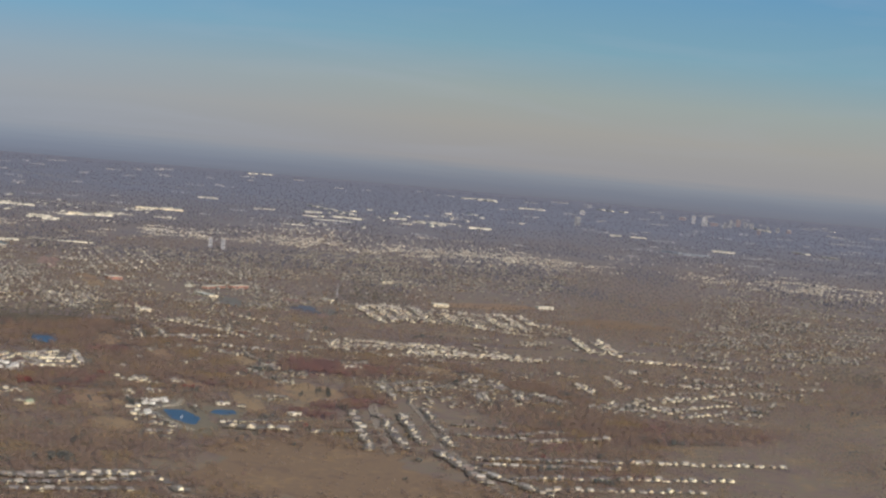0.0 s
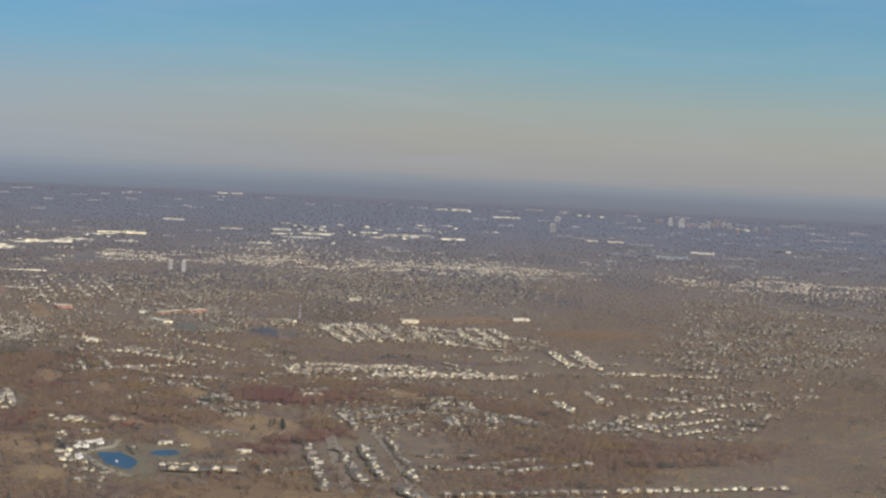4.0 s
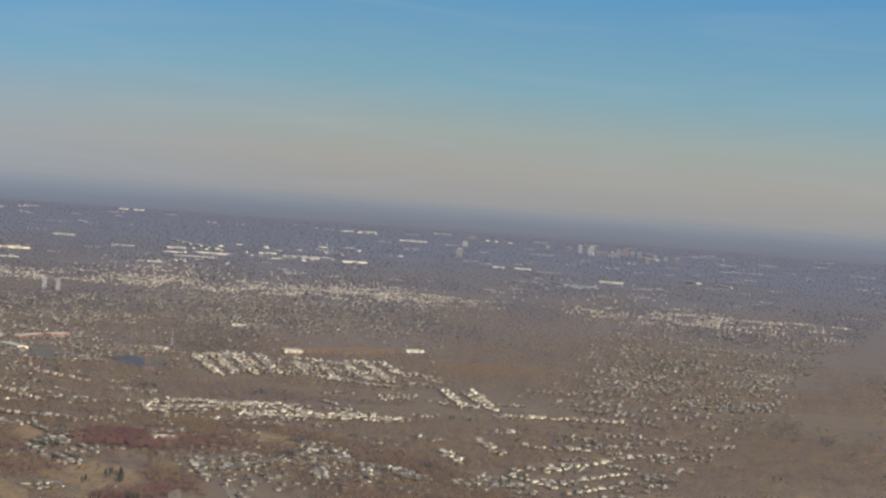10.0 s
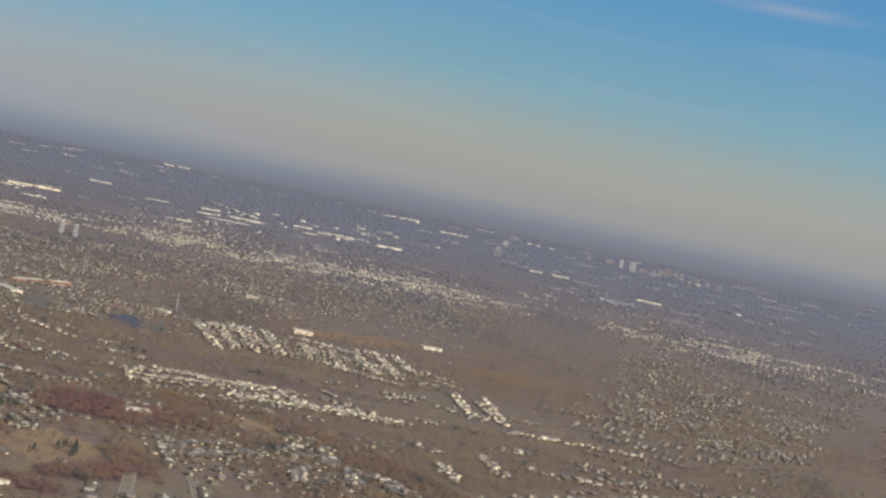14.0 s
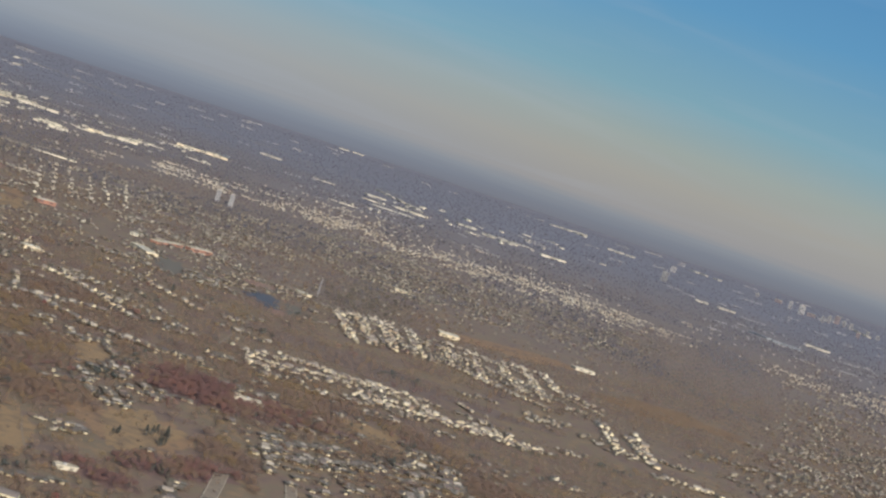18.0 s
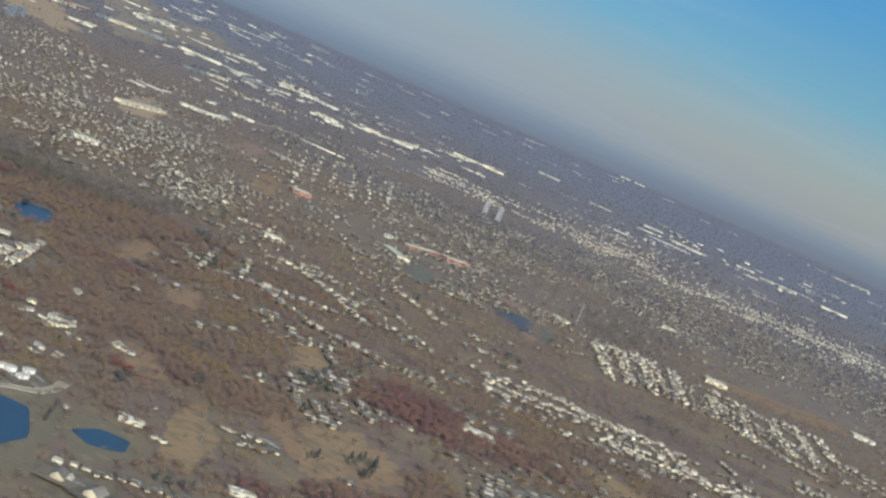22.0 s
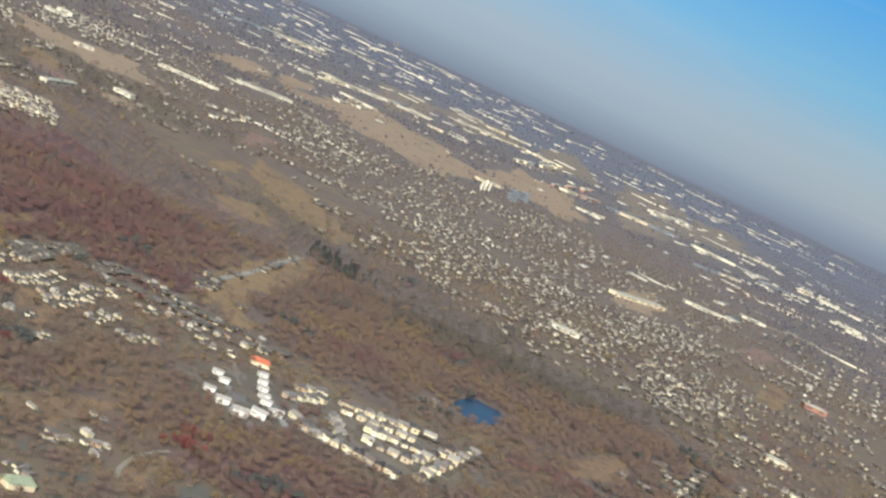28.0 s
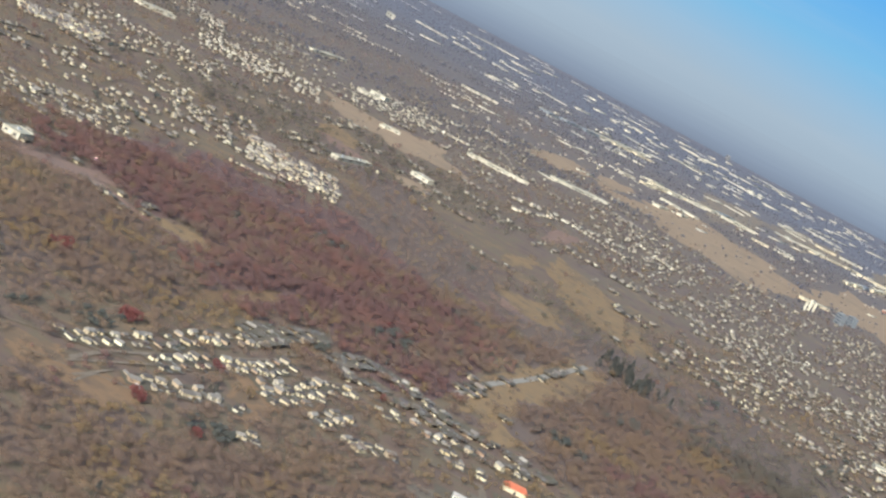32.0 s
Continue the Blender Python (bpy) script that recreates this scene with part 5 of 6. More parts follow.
yards(NEAR + [h for h in FAR_HOUSES if math.hypot(h[0], h[1] - 300) < 1300])


def far_houses(name, spots, walls="walls", roofs="roofs"):
    """Houses too far off to count, in one mesh: walls with gable ends, and overhanging roofs."""
    if not spots:
        return
    wv = np.array([(-1, -1, 0), (1, -1, 0), (1, 1, 0), (-1, 1, 0), (-1, -1, 1), (1, -1, 1), (1, 1, 1), (-1, 1, 1), (-1, 0, 1.5), (1, 0, 1.5)], float)
    wf = np.array([(0, 1, 5), (0, 5, 4), (1, 2, 6), (1, 6, 5), (2, 3, 7), (2, 7, 6), (3, 0, 4), (3, 4, 7), (5, 6, 9), (7, 4, 8)])
    rv = np.array([(-1.08, -1.15, 0.94), (1.08, -1.15, 0.94), (1.08, 0, 1.58), (-1.08, 0, 1.58), (1.08, 1.15, 0.94), (-1.08, 1.15, 0.94)], float)
    rf = np.array([(0, 1, 2), (0, 2, 3), (3, 2, 4), (3, 4, 5)])
    verts, faces, idx, base = [], [], [], 0
    for x, y, turn, size in spots:
        s = np.array((1.25 + 0.35 * rng.random(), 0.8 + 0.2 * rng.random(), 0.95 + 0.4 * rng.random())) * size * 0.86
        c, q = math.cos(turn), math.sin(turn)
        rot = np.array(((c, q, 0), (-q, c, 0), (0, 0, 1)))
        for v, f, k in ((wv, wf, 0), (rv, rf, 1)):
            verts.append((v * s) @ rot + (x, y, 0))
            faces.append(f + base)
            idx += [k] * len(f)
            base += len(v)
        if rng.random() < 0.5:      # a garage wing
            off = np.array((0.9 * s[0], -1.2 * s[1], 0)) @ rot + (x, y, 0)
            t = s * (0.55, 0.6, 0.7)
            for v, f, k in ((wv, wf, 0), (rv, rf, 1)):
                verts.append((v * t) @ rot + off)
                faces.append(f + base)
                idx += [k] * len(f)
                base += len(v)
    ob = mesh_object(name, np.concatenate(verts), np.concatenate(faces), (walls, roofs), idx)
    tagged(ob, "pale suburban houses with grey roofs among bare trees", "houses", kind="stuff")


FAR_HOUSES.sort(key=lambda h: math.atan2(h[0], h[1] - 300))
MIDDLE = [h for h in FAR_HOUSES if math.hypot(h[0], h[1] - 300) < 1700]
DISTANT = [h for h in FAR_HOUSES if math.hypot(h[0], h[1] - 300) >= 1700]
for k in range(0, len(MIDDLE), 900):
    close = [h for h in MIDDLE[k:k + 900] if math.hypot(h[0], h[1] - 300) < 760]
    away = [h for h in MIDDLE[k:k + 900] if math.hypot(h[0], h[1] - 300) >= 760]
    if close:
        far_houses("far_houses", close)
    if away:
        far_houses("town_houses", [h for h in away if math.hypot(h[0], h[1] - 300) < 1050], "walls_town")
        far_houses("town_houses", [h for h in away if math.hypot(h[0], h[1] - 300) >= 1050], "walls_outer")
# the farthest houses get the walls and roofs with haze mixed into their colour
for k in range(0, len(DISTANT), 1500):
    far_houses("distant_houses", DISTANT[k:k + 1500], "walls_hazed", "roofs_hazed")

# ---- long low buildings and towers ----


def long_building(x0, y0, x1, y1, depth, height, kind):
    d = Vector((x1 - x0, y1 - y0, 0))
    away = math.hypot(x0, y0 - 300)
    if d.length > 45 and away > 900:        # a long line of halls stands as several buildings
        k = max(2, int(d.length / 32))
        for i in range(k):
            share = 0.45 + 0.5 * rng.random()
            a, b = Vector((x0, y0, 0)) + d * (i / k), Vector((x0, y0, 0)) + d * ((i + share) / k)
            slip = Vector((-d.y, d.x, 0)).normalized() * (rng.random() - 0.5) * depth * 1.2
            a, b = a + slip, b + slip
            long_building(a.x, a.y, b.x, b.y, depth * (0.45 + 0.5 * rng.random()), height, rng.choice((kind, kind, kind, "cream", "grey")))
        return
    n, height = d.length, max(0.8, height * 0.45)
    if n < 4:
        n = 4
    names = {"pale": "long pale flat-roofed warehouse", "cream": "long cream flat-roofed commercial building", "brick": "long red-brick school building", "grey": "long dark grey industrial hall", "red": "pale clubhouse with an orange-red roof", "green": "pale house with a faded green metal roof"}
    top = thing("warehouse", names[kind], "warehouse", "commercial buildings")
    top.matrix_basis = pose(x0, y0, 0, 0, 0, math.degrees(math.atan2(d.y, d.x)))
    mark(x0 + d.x / 2, y0 + d.y / 2, (d.x / 2 * 1.2, d.y / 2 * 1.2), (-d.y / n * depth, d.x / n * depth), 4, 0)
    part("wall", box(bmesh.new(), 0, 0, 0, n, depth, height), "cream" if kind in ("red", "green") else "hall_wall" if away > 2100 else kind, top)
    if kind in ("red", "green"):
        part("roof", gable(bmesh.new(), 0, 0, n, depth, height, 0.8, hip=0.6), kind + "_roof", top)
        part("door", box(bmesh.new(), n * 0.45, -0.04, 0.02, n * 0.55, 0, 0.5), "glass", top)
        return
    r = box(bmesh.new(), -0.15, -0.15, height, n + 0.15, depth + 0.15, height + 0.1)
    for e in ((-0.15, -0.15, n + 0.15, 0.1), (-0.15, depth - 0.1, n + 0.15, depth + 0.15), (-0.15, 0.1, 0.1, depth - 0.1), (n - 0.1, 0.1, n + 0.15, depth - 0.1)):
        box(r, e[0], e[1], height + 0.1, e[2], e[3], height + 0.22)
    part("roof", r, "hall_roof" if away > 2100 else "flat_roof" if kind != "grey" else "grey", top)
    k = 1 if away > 900 else max(2, min(8, int(n / 6)))
    for i in range(k):
        x = n * (i + 0.3) / k
        part("window", box(bmesh.new(), x, -0.04, height * 0.45, x + n / k * 0.4, 0, height * 0.75), "glass", top)
    for i in range(k // 2):
        x = n * (i + 0.4) / max(1, k // 2)
        part("roof_unit", box(bmesh.new(), x, depth * 0.4, height + 0.1, x + 0.7, depth * 0.4 + 0.7, height + 0.45), "steel", top, "steel rooftop unit")


def belt(x, y, ax, ay, bx, by, n):
    """Many far warehouse roofs side by side along the railway, in one mesh."""
    bv = np.array([(0, 0, 0), (1, 0, 0), (1, 1, 0), (0, 1, 0), (0, 0, 1), (1, 0, 1), (1, 1, 1), (0, 1, 1)], float)
    bf = np.array([(0, 1, 5), (0, 5, 4), (1, 2, 6), (1, 6, 5), (2, 3, 7), (2, 7, 6), (3, 0, 4), (3, 4, 7), (4, 5, 6), (4, 6, 7)])
    verts, faces, idx = [], [], []
    for i in range(n):
        r, a = math.sqrt(rng.random()), rng.random() * 6.283
        u, v = r * math.cos(a), r * math.sin(a)
        px, py = x + u * ax + v * bx, y + u * ay + v * by
        if not 950 < math.hypot(px, py - 300) < 4300 or rng.random() < (math.hypot(px, py - 300) - 2400) / 1800:
            continue
        s = np.array((9 + 55 * rng.random() ** 2.5, 3 + 4 * rng.random(), 0.7 + 0.8 * rng.random())) * max(0.6, math.hypot(px, py - 300) / 2200)
        turn = math.pi / 2 + 0.12 + (rng.random() - 0.5) * 0.12 + (math.pi / 2 if rng.random() < 0.25 else 0)
        c, q = math.cos(turn), math.sin(turn)
        faces.append(bf + 8 * len(verts))
        verts.append((bv * s) @ np.array(((c, q, 0), (-q, c, 0), (0, 0, 1))) + (px, py, 0))
        idx += [0] * 8 + [1] * 2
    if verts:
        tagged(mesh_object("far_warehouses", np.concatenate(verts), np.concatenate(faces), ("warehouse_walls", "warehouse_roofs"), idx), "pale warehouses and sheds of the distant industrial belt", "warehouses", kind="stuff")


def tall_building(x, y, width, height, kind):
    if kind == "silo":
        top = thing("silo", "pale concrete grain silo by the railway yard", "silo", "silos of the grain works")
        bm = bmesh.new()
        bmesh.ops.create_cone(bm, cap_ends=True, segments=20, radius1=width / 2, radius2=width / 2, depth=height, matrix=Matrix.Translation((0, 0, height / 2)))
        part("body", bm, "pale", top)
        bm = bmesh.new()
        bmesh.ops.create_cone(bm, cap_ends=True, segments=20, radius1=width / 2 + 0.1, radius2=width * 0.1, depth=width * 0.25, matrix=Matrix.Translation((0, 0, height + width * 0.125)))
        part("roof", bm, "pale", top)
        top.matrix_basis = pose(x, y, 0)
        return
    top = thing("tower_block", {"tower_block": "distant pale office tower in the city centre", "twin": "pale twin apartment tower above the suburbs", "bright": "distant cream high-rise block in the city centre", "brick_tower": "distant reddish-brown office block in the city centre", "grey": "dark grey works building beside silos"}[kind], "building", "towers")
    top.matrix_basis = pose(x, y, 0, 0, 0, 8 if kind == "twin" else -6)
    w, d = width / 2, width * 0.4
    mat = {"tower_block": "tower_dim", "twin": "tower", "grey": "grey", "bright": "tower", "brick_tower": "tower_brick"}[kind]
    part("wall", box(bmesh.new(), -w, -d, 0, w, d, height), mat, top)
    part("roof", box(bmesh.new(), -w - 0.1, -d - 0.1, height, w + 0.1, d + 0.1, height + 0.3), "flat_roof" if kind != "grey" else "grey", top)
    part("plant_room", box(bmesh.new(), -w * 0.4, -d * 0.4, height + 0.3, w * 0.4, d * 0.4, height + 0.3 + height * 0.07), mat, top)
    floors = max(3, min(9, int(height / 1.4)))
    for i in range(floors):
        z = height * (i + 0.35) / floors
        part("window_band", box(bmesh.new(), -w * 0.9, -d - 0.06, z, w * 0.9, -d, z + height / floors * 0.4), "glass", top)


belt(-1367, 2705, 175.8, 315, -1305, 2183, 133)
belt(-1681, 2595, 98.0, 160.7, -1269, 1669, 57)
belt(-1026, 3052, 189.9, -44.3, -866, 2266, 57)
belt(-1796, 3090, -55.5, 489, -1266, 1879, 104)
belt(-2332, 3216, -343, 817, -1410, 1681, 76)
belt(-610, 1809, 71.5, 133.9, -262, 624, 47)
belt(-415, 1951, 138.4, 118.0, -47.4, 217, 33)
belt(-71.3, 2552, 207, 268, -9.5, 283, 19)
belt(-82.0, 2368, 123.8, 297, -12.9, 215, 19)
long_building(-192.5, 698, -190.8, 700, 1.8, 1.4, 'red')
long_building(-139.8, 587, -139.0, 591, 2.4, 1.6, 'green')
long_building(-3.3, 1107, 6.9, 1109, 9, 3.5, 'cream')
long_building(69.0, 1160, 79.7, 1165, 6, 3, 'pale')
long_building(-44.0, 1267, -36.7, 1265, 4, 2.5, 'cream')
long_building(-150.0, 1088, -141.0, 1109, 4, 3, 'brick')
long_building(-135.6, 1104, -126.6, 1115, 5, 4.5, 'brick')
long_building(-50.7, 613, -46.7, 616, 2.2, 1.3, 'pale')
long_building(-78.8, 623, -74.4, 625, 1.6, 1.0, 'pale')
long_building(-330, 1135, -324, 1177, 6, 3, 'cream')
long_building(-642, 1735, -612, 1801, 10, 4, 'cream')
long_building(-727, 1990, -756, 2148, 9, 4, 'pale')
long_building(-660, 2034, -637, 2129, 5, 4, 'pale')
long_building(-528, 1913, -509, 1967, 5, 4, 'pale')
long_building(-421, 1713, -417, 1755, 5, 3, 'pale')
long_building(-580, 1548, -565, 1554, 5, 3, 'pale')
long_building(-558, 1361, -554, 1386, 5, 3, 'cream')
long_building(-654, 1761, -607, 1792, 9, 4, 'cream')
long_building(-898, 1992, -863, 2016, 8, 4, 'cream')
long_building(-760, 2062, -759, 2136, 7, 4, 'pale')
long_building(-669, 1660, -740, 1877, 6, 4, 'brick')
long_building(-1136, 1732, -1132, 1918, 10, 4, 'cream')
long_building(-874, 1593, -840, 1712, 6, 4, 'pale')
long_building(-713, 1405, -738, 1475, 6, 3, 'pale')
long_building(-846, 1518, -844, 1563, 6, 3, 'pale')
long_building(-583, 1070, -566, 1099, 3, 2.5, 'pale')
long_building(-438, 860, -448, 885, 3, 2.5, 'pale')
long_building(-1958, 3286, -2078, 3627, 8, 4, 'pale')
long_building(-1277, 2485, -1284, 2616, 6, 3, 'pale')
long_building(-1430, 3044, -1447, 3237, 8, 4, 'pale')
long_building(-594, 1794, -557, 1814, 6, 4, 'pale')
long_building(-1125, 1718, -1153, 1948, 14, 5, 'pale')
long_building(-849, 1562, -871, 1733, 10, 4, 'pale')
long_building(-637, 1726, -611, 1808, 12, 4, 'cream')
long_building(-580, 1547, -572, 1592, 6, 3, 'pale')
long_building(-745, 2025, -768, 2175, 10, 4, 'pale')
long_building(-662, 1668, -667, 1744, 10, 4, 'brick')
long_building(-753, 1739, -834, 1972, 8, 5, 'cream')
long_building(-908, 1920, -913, 2030, 8, 3, 'pale')
long_building(-780, 1622, -756, 1661, 8, 3, 'pale')
long_building(-782, 1488, -750, 1493, 8, 3, 'pale')
long_building(-627, 1189, -618, 1228, 7, 3, 'pale')
long_building(-585, 1073, -564, 1094, 5, 3, 'pale')
long_building(-259, 944, -251, 951, 5, 3, 'pale')
long_building(-493, 1585, -471, 1650, 6, 3, 'pale')
long_building(-1108, 2663, -1145, 2887, 8, 4, 'pale')
long_building(-467, 923, -459, 925, 6, 3, 'pale')
long_building(-559, 989, -556, 996, 4, 3, 'pale')
long_building(-667, 1072, -659, 1076, 7, 4, 'pale')
long_building(-946, 1920, -934, 1974, 8, 3, 'pale')
long_building(-1645, 3829, -1528, 3776, 10, 4, 'pale')
long_building(-1403, 2343, -1401, 2429, 9, 3, 'pale')
long_building(-965, 2633, -1001, 2849, 8, 4, 'pale')
long_building(-1021, 2970, -992, 3087, 8, 4, 'cream')
long_building(-652, 1053, -649, 1064, 6, 3, 'pale')
long_building(-1526, 1833, -1485, 1811, 6, 12, 'pale')
long_building(-327, 669, -323, 671, 6, 3, 'pale')
long_building(-558, 988, -562, 1001, 3, 2, 'pale')
long_building(-1737, 2088, -1546, 2093, 12, 4, 'cream')
long_building(-2303, 2751, -2300, 2851, 9, 4, 'pale')
long_building(-1078, 2106, -1060, 2156, 9, 4, 'pale')
long_building(-1015, 2099, -991, 2165, 9, 4, 'pale')
long_building(-630, 897, -630, 916, 6, 3, 'pale')
long_building(-979, 1450, -965, 1480, 6, 3, 'pale')
long_building(-748, 1093, -766, 1140, 6, 3, 'pale')
long_building(-355, 1269, -339, 1285, 5, 3, 'pale')
long_building(-357, 1358, -345, 1369, 5, 3, 'pale')
long_building(-513, 1774, -480, 1845, 5, 3, 'pale')
long_building(-547, 1966, -536, 2036, 5, 4, 'pale')
long_building(-425, 1725, -406, 1736, 5, 4, 'pale')
long_building(-396, 1831, -371, 1908, 6, 3, 'pale')
long_building(-377, 2050, -346, 2208, 6, 3, 'pale')
long_building(-223, 2690, -135.9, 2483, 8, 4, 'pale')
long_building(-163.0, 920, -157.0, 923, 5, 3, 'cream')
long_building(-152.8, 1048, -140.7, 1032, 6, 3, 'cream')
long_building(-165.0, 1092, -160.3, 1091, 4, 2.5, 'pale')
long_building(-216, 1096, -208, 1102, 6, 4, 'brick')
long_building(-40.7, 758, -31.4, 759, 3, 2, 'pale')
long_building(-78.7, 623, -75.1, 625, 2, 1.4, 'pale')
long_building(-76.7, 1085, -68.9, 1080, 3, 2, 'cream')
long_building(-510, 1926, -472, 1930, 10, 4, 'pale')
long_building(-405, 1693, -389, 1700, 8, 4, 'pale')
long_building(-412, 1839, -357, 1856, 10, 4, 'pale')
long_building(-388, 2108, -324, 2130, 10, 4, 'cream')
long_building(-388, 2622, -357, 2624, 10, 4, 'pale')
long_building(-204, 2429, -180.0, 2442, 12, 4, 'cream')
long_building(-156.6, 2343, -116.6, 2333, 9, 4, 'pale')
long_building(-81.9, 2457, -57.5, 2470, 10, 4, 'pale')
long_building(-47.7, 2409, 0.9, 2396, 9, 4, 'pale')
long_building(32.9, 2369, 65.0, 2380, 9, 4, 'pale')
long_building(153.9, 3591, 227, 3606, 14, 5, 'pale')
long_building(368, 4107, 428, 4022, 14, 5, 'pale')
long_building(250, 2557, 311, 2563, 9, 4, 'pale')
long_building(281, 2184, 300, 2163, 9, 4, 'grey')
long_building(305, 2146, 338, 2146, 9, 4, 'grey')
long_building(368, 2320, 398, 2313, 9, 4, 'pale')
long_building(-555, 4662, -480, 4696, 20, 6, 'pale')
long_building(50.1, 4078, 101.9, 3948, 16, 5, 'pale')
long_building(36.1, 4029, 119.4, 4104, 16, 5, 'pale')
long_building(519, 2526, 532, 2489, 9, 4, 'cream')
long_building(661, 3660, 664, 3477, 12, 5, 'pale')
long_building(545, 2453, 573, 2413, 10, 4, 'pale')
tall_building(-521, 1304, 1.7, 5.1, 'silo')
tall_building(-525, 1315, 2.1, 6.2, 'silo')
tall_building(-528, 1325, 1.7, 4.9, 'silo')
tall_building(223, 2872, 9.7, 14.5, 'tower_block')
tall_building(283, 3540, 10.7, 9.5, 'bright')
tall_building(483, 3794, 7.7, 6.4, 'tower_block')
tall_building(536, 3849, 15.6, 6.5, 'brick_tower')
tall_building(533, 3651, 7.4, 16.1, 'bright')
tall_building(542, 3552, 12, 16.9, 'bright')
tall_building(572, 3617, 17.2, 6.1, 'brick_tower')
tall_building(574, 3482, 5.9, 11.8, 'tower_block')
tall_building(599, 3560, 6, 14.5, 'tower_block')
tall_building(638, 3699, 10.1, 15.1, 'brick_tower')
tall_building(646, 3657, 6.2, 11.2, 'tower_block')
tall_building(653, 3616, 7.4, 11.1, 'tower_block')
tall_building(604, 3264, 6.7, 8.9, 'brick_tower')
tall_building(675, 3551, 6.1, 8.5, 'tower_block')
tall_building(692, 3531, 7.2, 7.2, 'tower_block')
tall_building(714, 3522, 9.6, 7.2, 'brick_tower')
tall_building(-206, 1490, 3.3, 8.4, 'twin')
tall_building(-193.5, 1480, 3.3, 9.0, 'twin')
tall_building(-518, 1339, 4.9, 6.3, 'grey')
tall_building(-527, 1368, 5.0, 5.8, 'grey')
tall_building(-2451, 3887, 8.5, 11.3, 'tower_block')

# the tall mast
mast = thing("radio_mast", "slender pale lattice radio mast above the suburb", "mast")
mast.matrix_basis = pose(-66.5, 1095.0, 0)
for sx, sy in ((-0.25, -0.25), (0.25, -0.25), (0.0, 0.3)):
    part("leg", box(bmesh.new(), sx - 0.05, sy - 0.05, 0, sx + 0.05, sy + 0.05, 9.0), "steel", mast)
for i in range(9):
    part("brace", box(bmesh.new(), -0.3, -0.3, 0.5 + i, 0.3, 0.3, 0.62 + i), "steel", mast)
part("antenna", box(bmesh.new(), -0.05, -0.05, 9.0, 0.05, 0.05, 10.5), "steel", mast)

# ---- woods ----
OCTO = np.array([(1, 0, 0), (0, 1, 0), (-1, 0, 0), (0, -1, 0), (0, 0, 1), (0, 0, -1)], float)
OCF = np.array([(0, 1, 4), (1, 2, 4), (2, 3, 4), (3, 0, 4), (1, 0, 5), (2, 1, 5), (3, 2, 5), (0, 3, 5)])


def trees(name, xy, size, mat, label, twigs=14, lumps=4, core=0.7):
    """Many bare trees in one mesh: for each a tapered trunk, several uneven lumps of crown and loose twig clumps."""
    n = len(xy)
    if not n:
        return
    h = size * (0.75 + 0.5 * rng.random(n))
    wide = h * (0.42 + 0.22 * rng.random(n))
    base = np.c_[xy, np.zeros(n)]
    mid = np.stack([0 * h, 0 * h, h * 0.60], -1)[:, None]
    girth = np.stack([wide, wide, h * 0.34], -1)[:, None]
    way = rng.normal(size=(n, lumps, 3))
    way /= np.linalg.norm(way, axis=-1, keepdims=True)
    seat_ = way * girth * (0.55 if lumps > 1 else 0.05) + base[:, None] + mid
    turn = rng.random((n, lumps)) * 6.28
    ct, st, zero = np.cos(turn), np.sin(turn), 0 * turn
    spin = np.stack([np.stack([ct, st, zero], -1), np.stack([-st, ct, zero], -1), np.stack([zero, zero, zero + 1], -1)], 2)
    reach = girth * (core * (0.85 if lumps > 1 else 1.1)) * (0.7 + 0.6 * rng.random((n, lumps, 1)))
    heart = np.einsum("ij,nljk->nlik", OCTO, spin) * (0.75 + 0.5 * rng.random((n, lumps, 6, 1))) * reach[:, :, None] + seat_[:, :, None]
    trunk = np.array([(0.03, 0.03, 0), (-0.03, 0.03, 0), (0, -0.04, 0), (0, 0, 0.6)])[None] * h[:, None, None] + base[:, None]
    way = rng.normal(size=(n, twigs, 3))
    way /= np.linalg.norm(way, axis=-1, keepdims=True)
    c = way * girth * (0.5 + 0.65 * rng.random((n, twigs, 1))) + base[:, None] + mid
    tri = c[:, :, None] + rng.normal(size=(n, twigs, 3, 3)) * (0.085 * h)[:, None, None, None] * np.array((1.0, 1.0, 1.5))
    order = np.arange(n)[:, None, None]
    lobes = np.arange(n * lumps)[:, None, None]
    faces = [(OCF[None] + 6 * lobes).reshape(-1, 3), (np.array([(0, 1, 3), (1, 2, 3), (2, 0, 3)])[None] + 4 * order + 6 * n * lumps).reshape(-1, 3), (np.arange(n * twigs * 3) + 4 * n + 6 * n * lumps).reshape(-1, 3)]
    v = np.concatenate([heart.reshape(-1, 3), trunk.reshape(-1, 3), tri.reshape(-1, 3)])
    v[:, 2] = np.maximum(v[:, 2], 0)
    tagged(mesh_object(name, v, np.concatenate(faces), (mat,), smooth=True), label, "trees", kind="stuff")


def spots(r0, r1, a0, a1, step, grow):
    """A jittered fan of places round the flight, wider apart with distance."""
    out, r = [], r0
    while r < r1:
        s = max(step, grow * r)
        k = int(radians(a1 - a0) * r / s)
        a = radians(a0) + (np.arange(k) + rng.random(k)) / k * radians(a1 - a0)
        q = r + (rng.random(k) - 0.5) * s * 1.4
        out.append(np.c_[q * np.sin(a), 300 + q * np.cos(a), np.full(k, s)])
        r += s
    return np.concatenate(out)


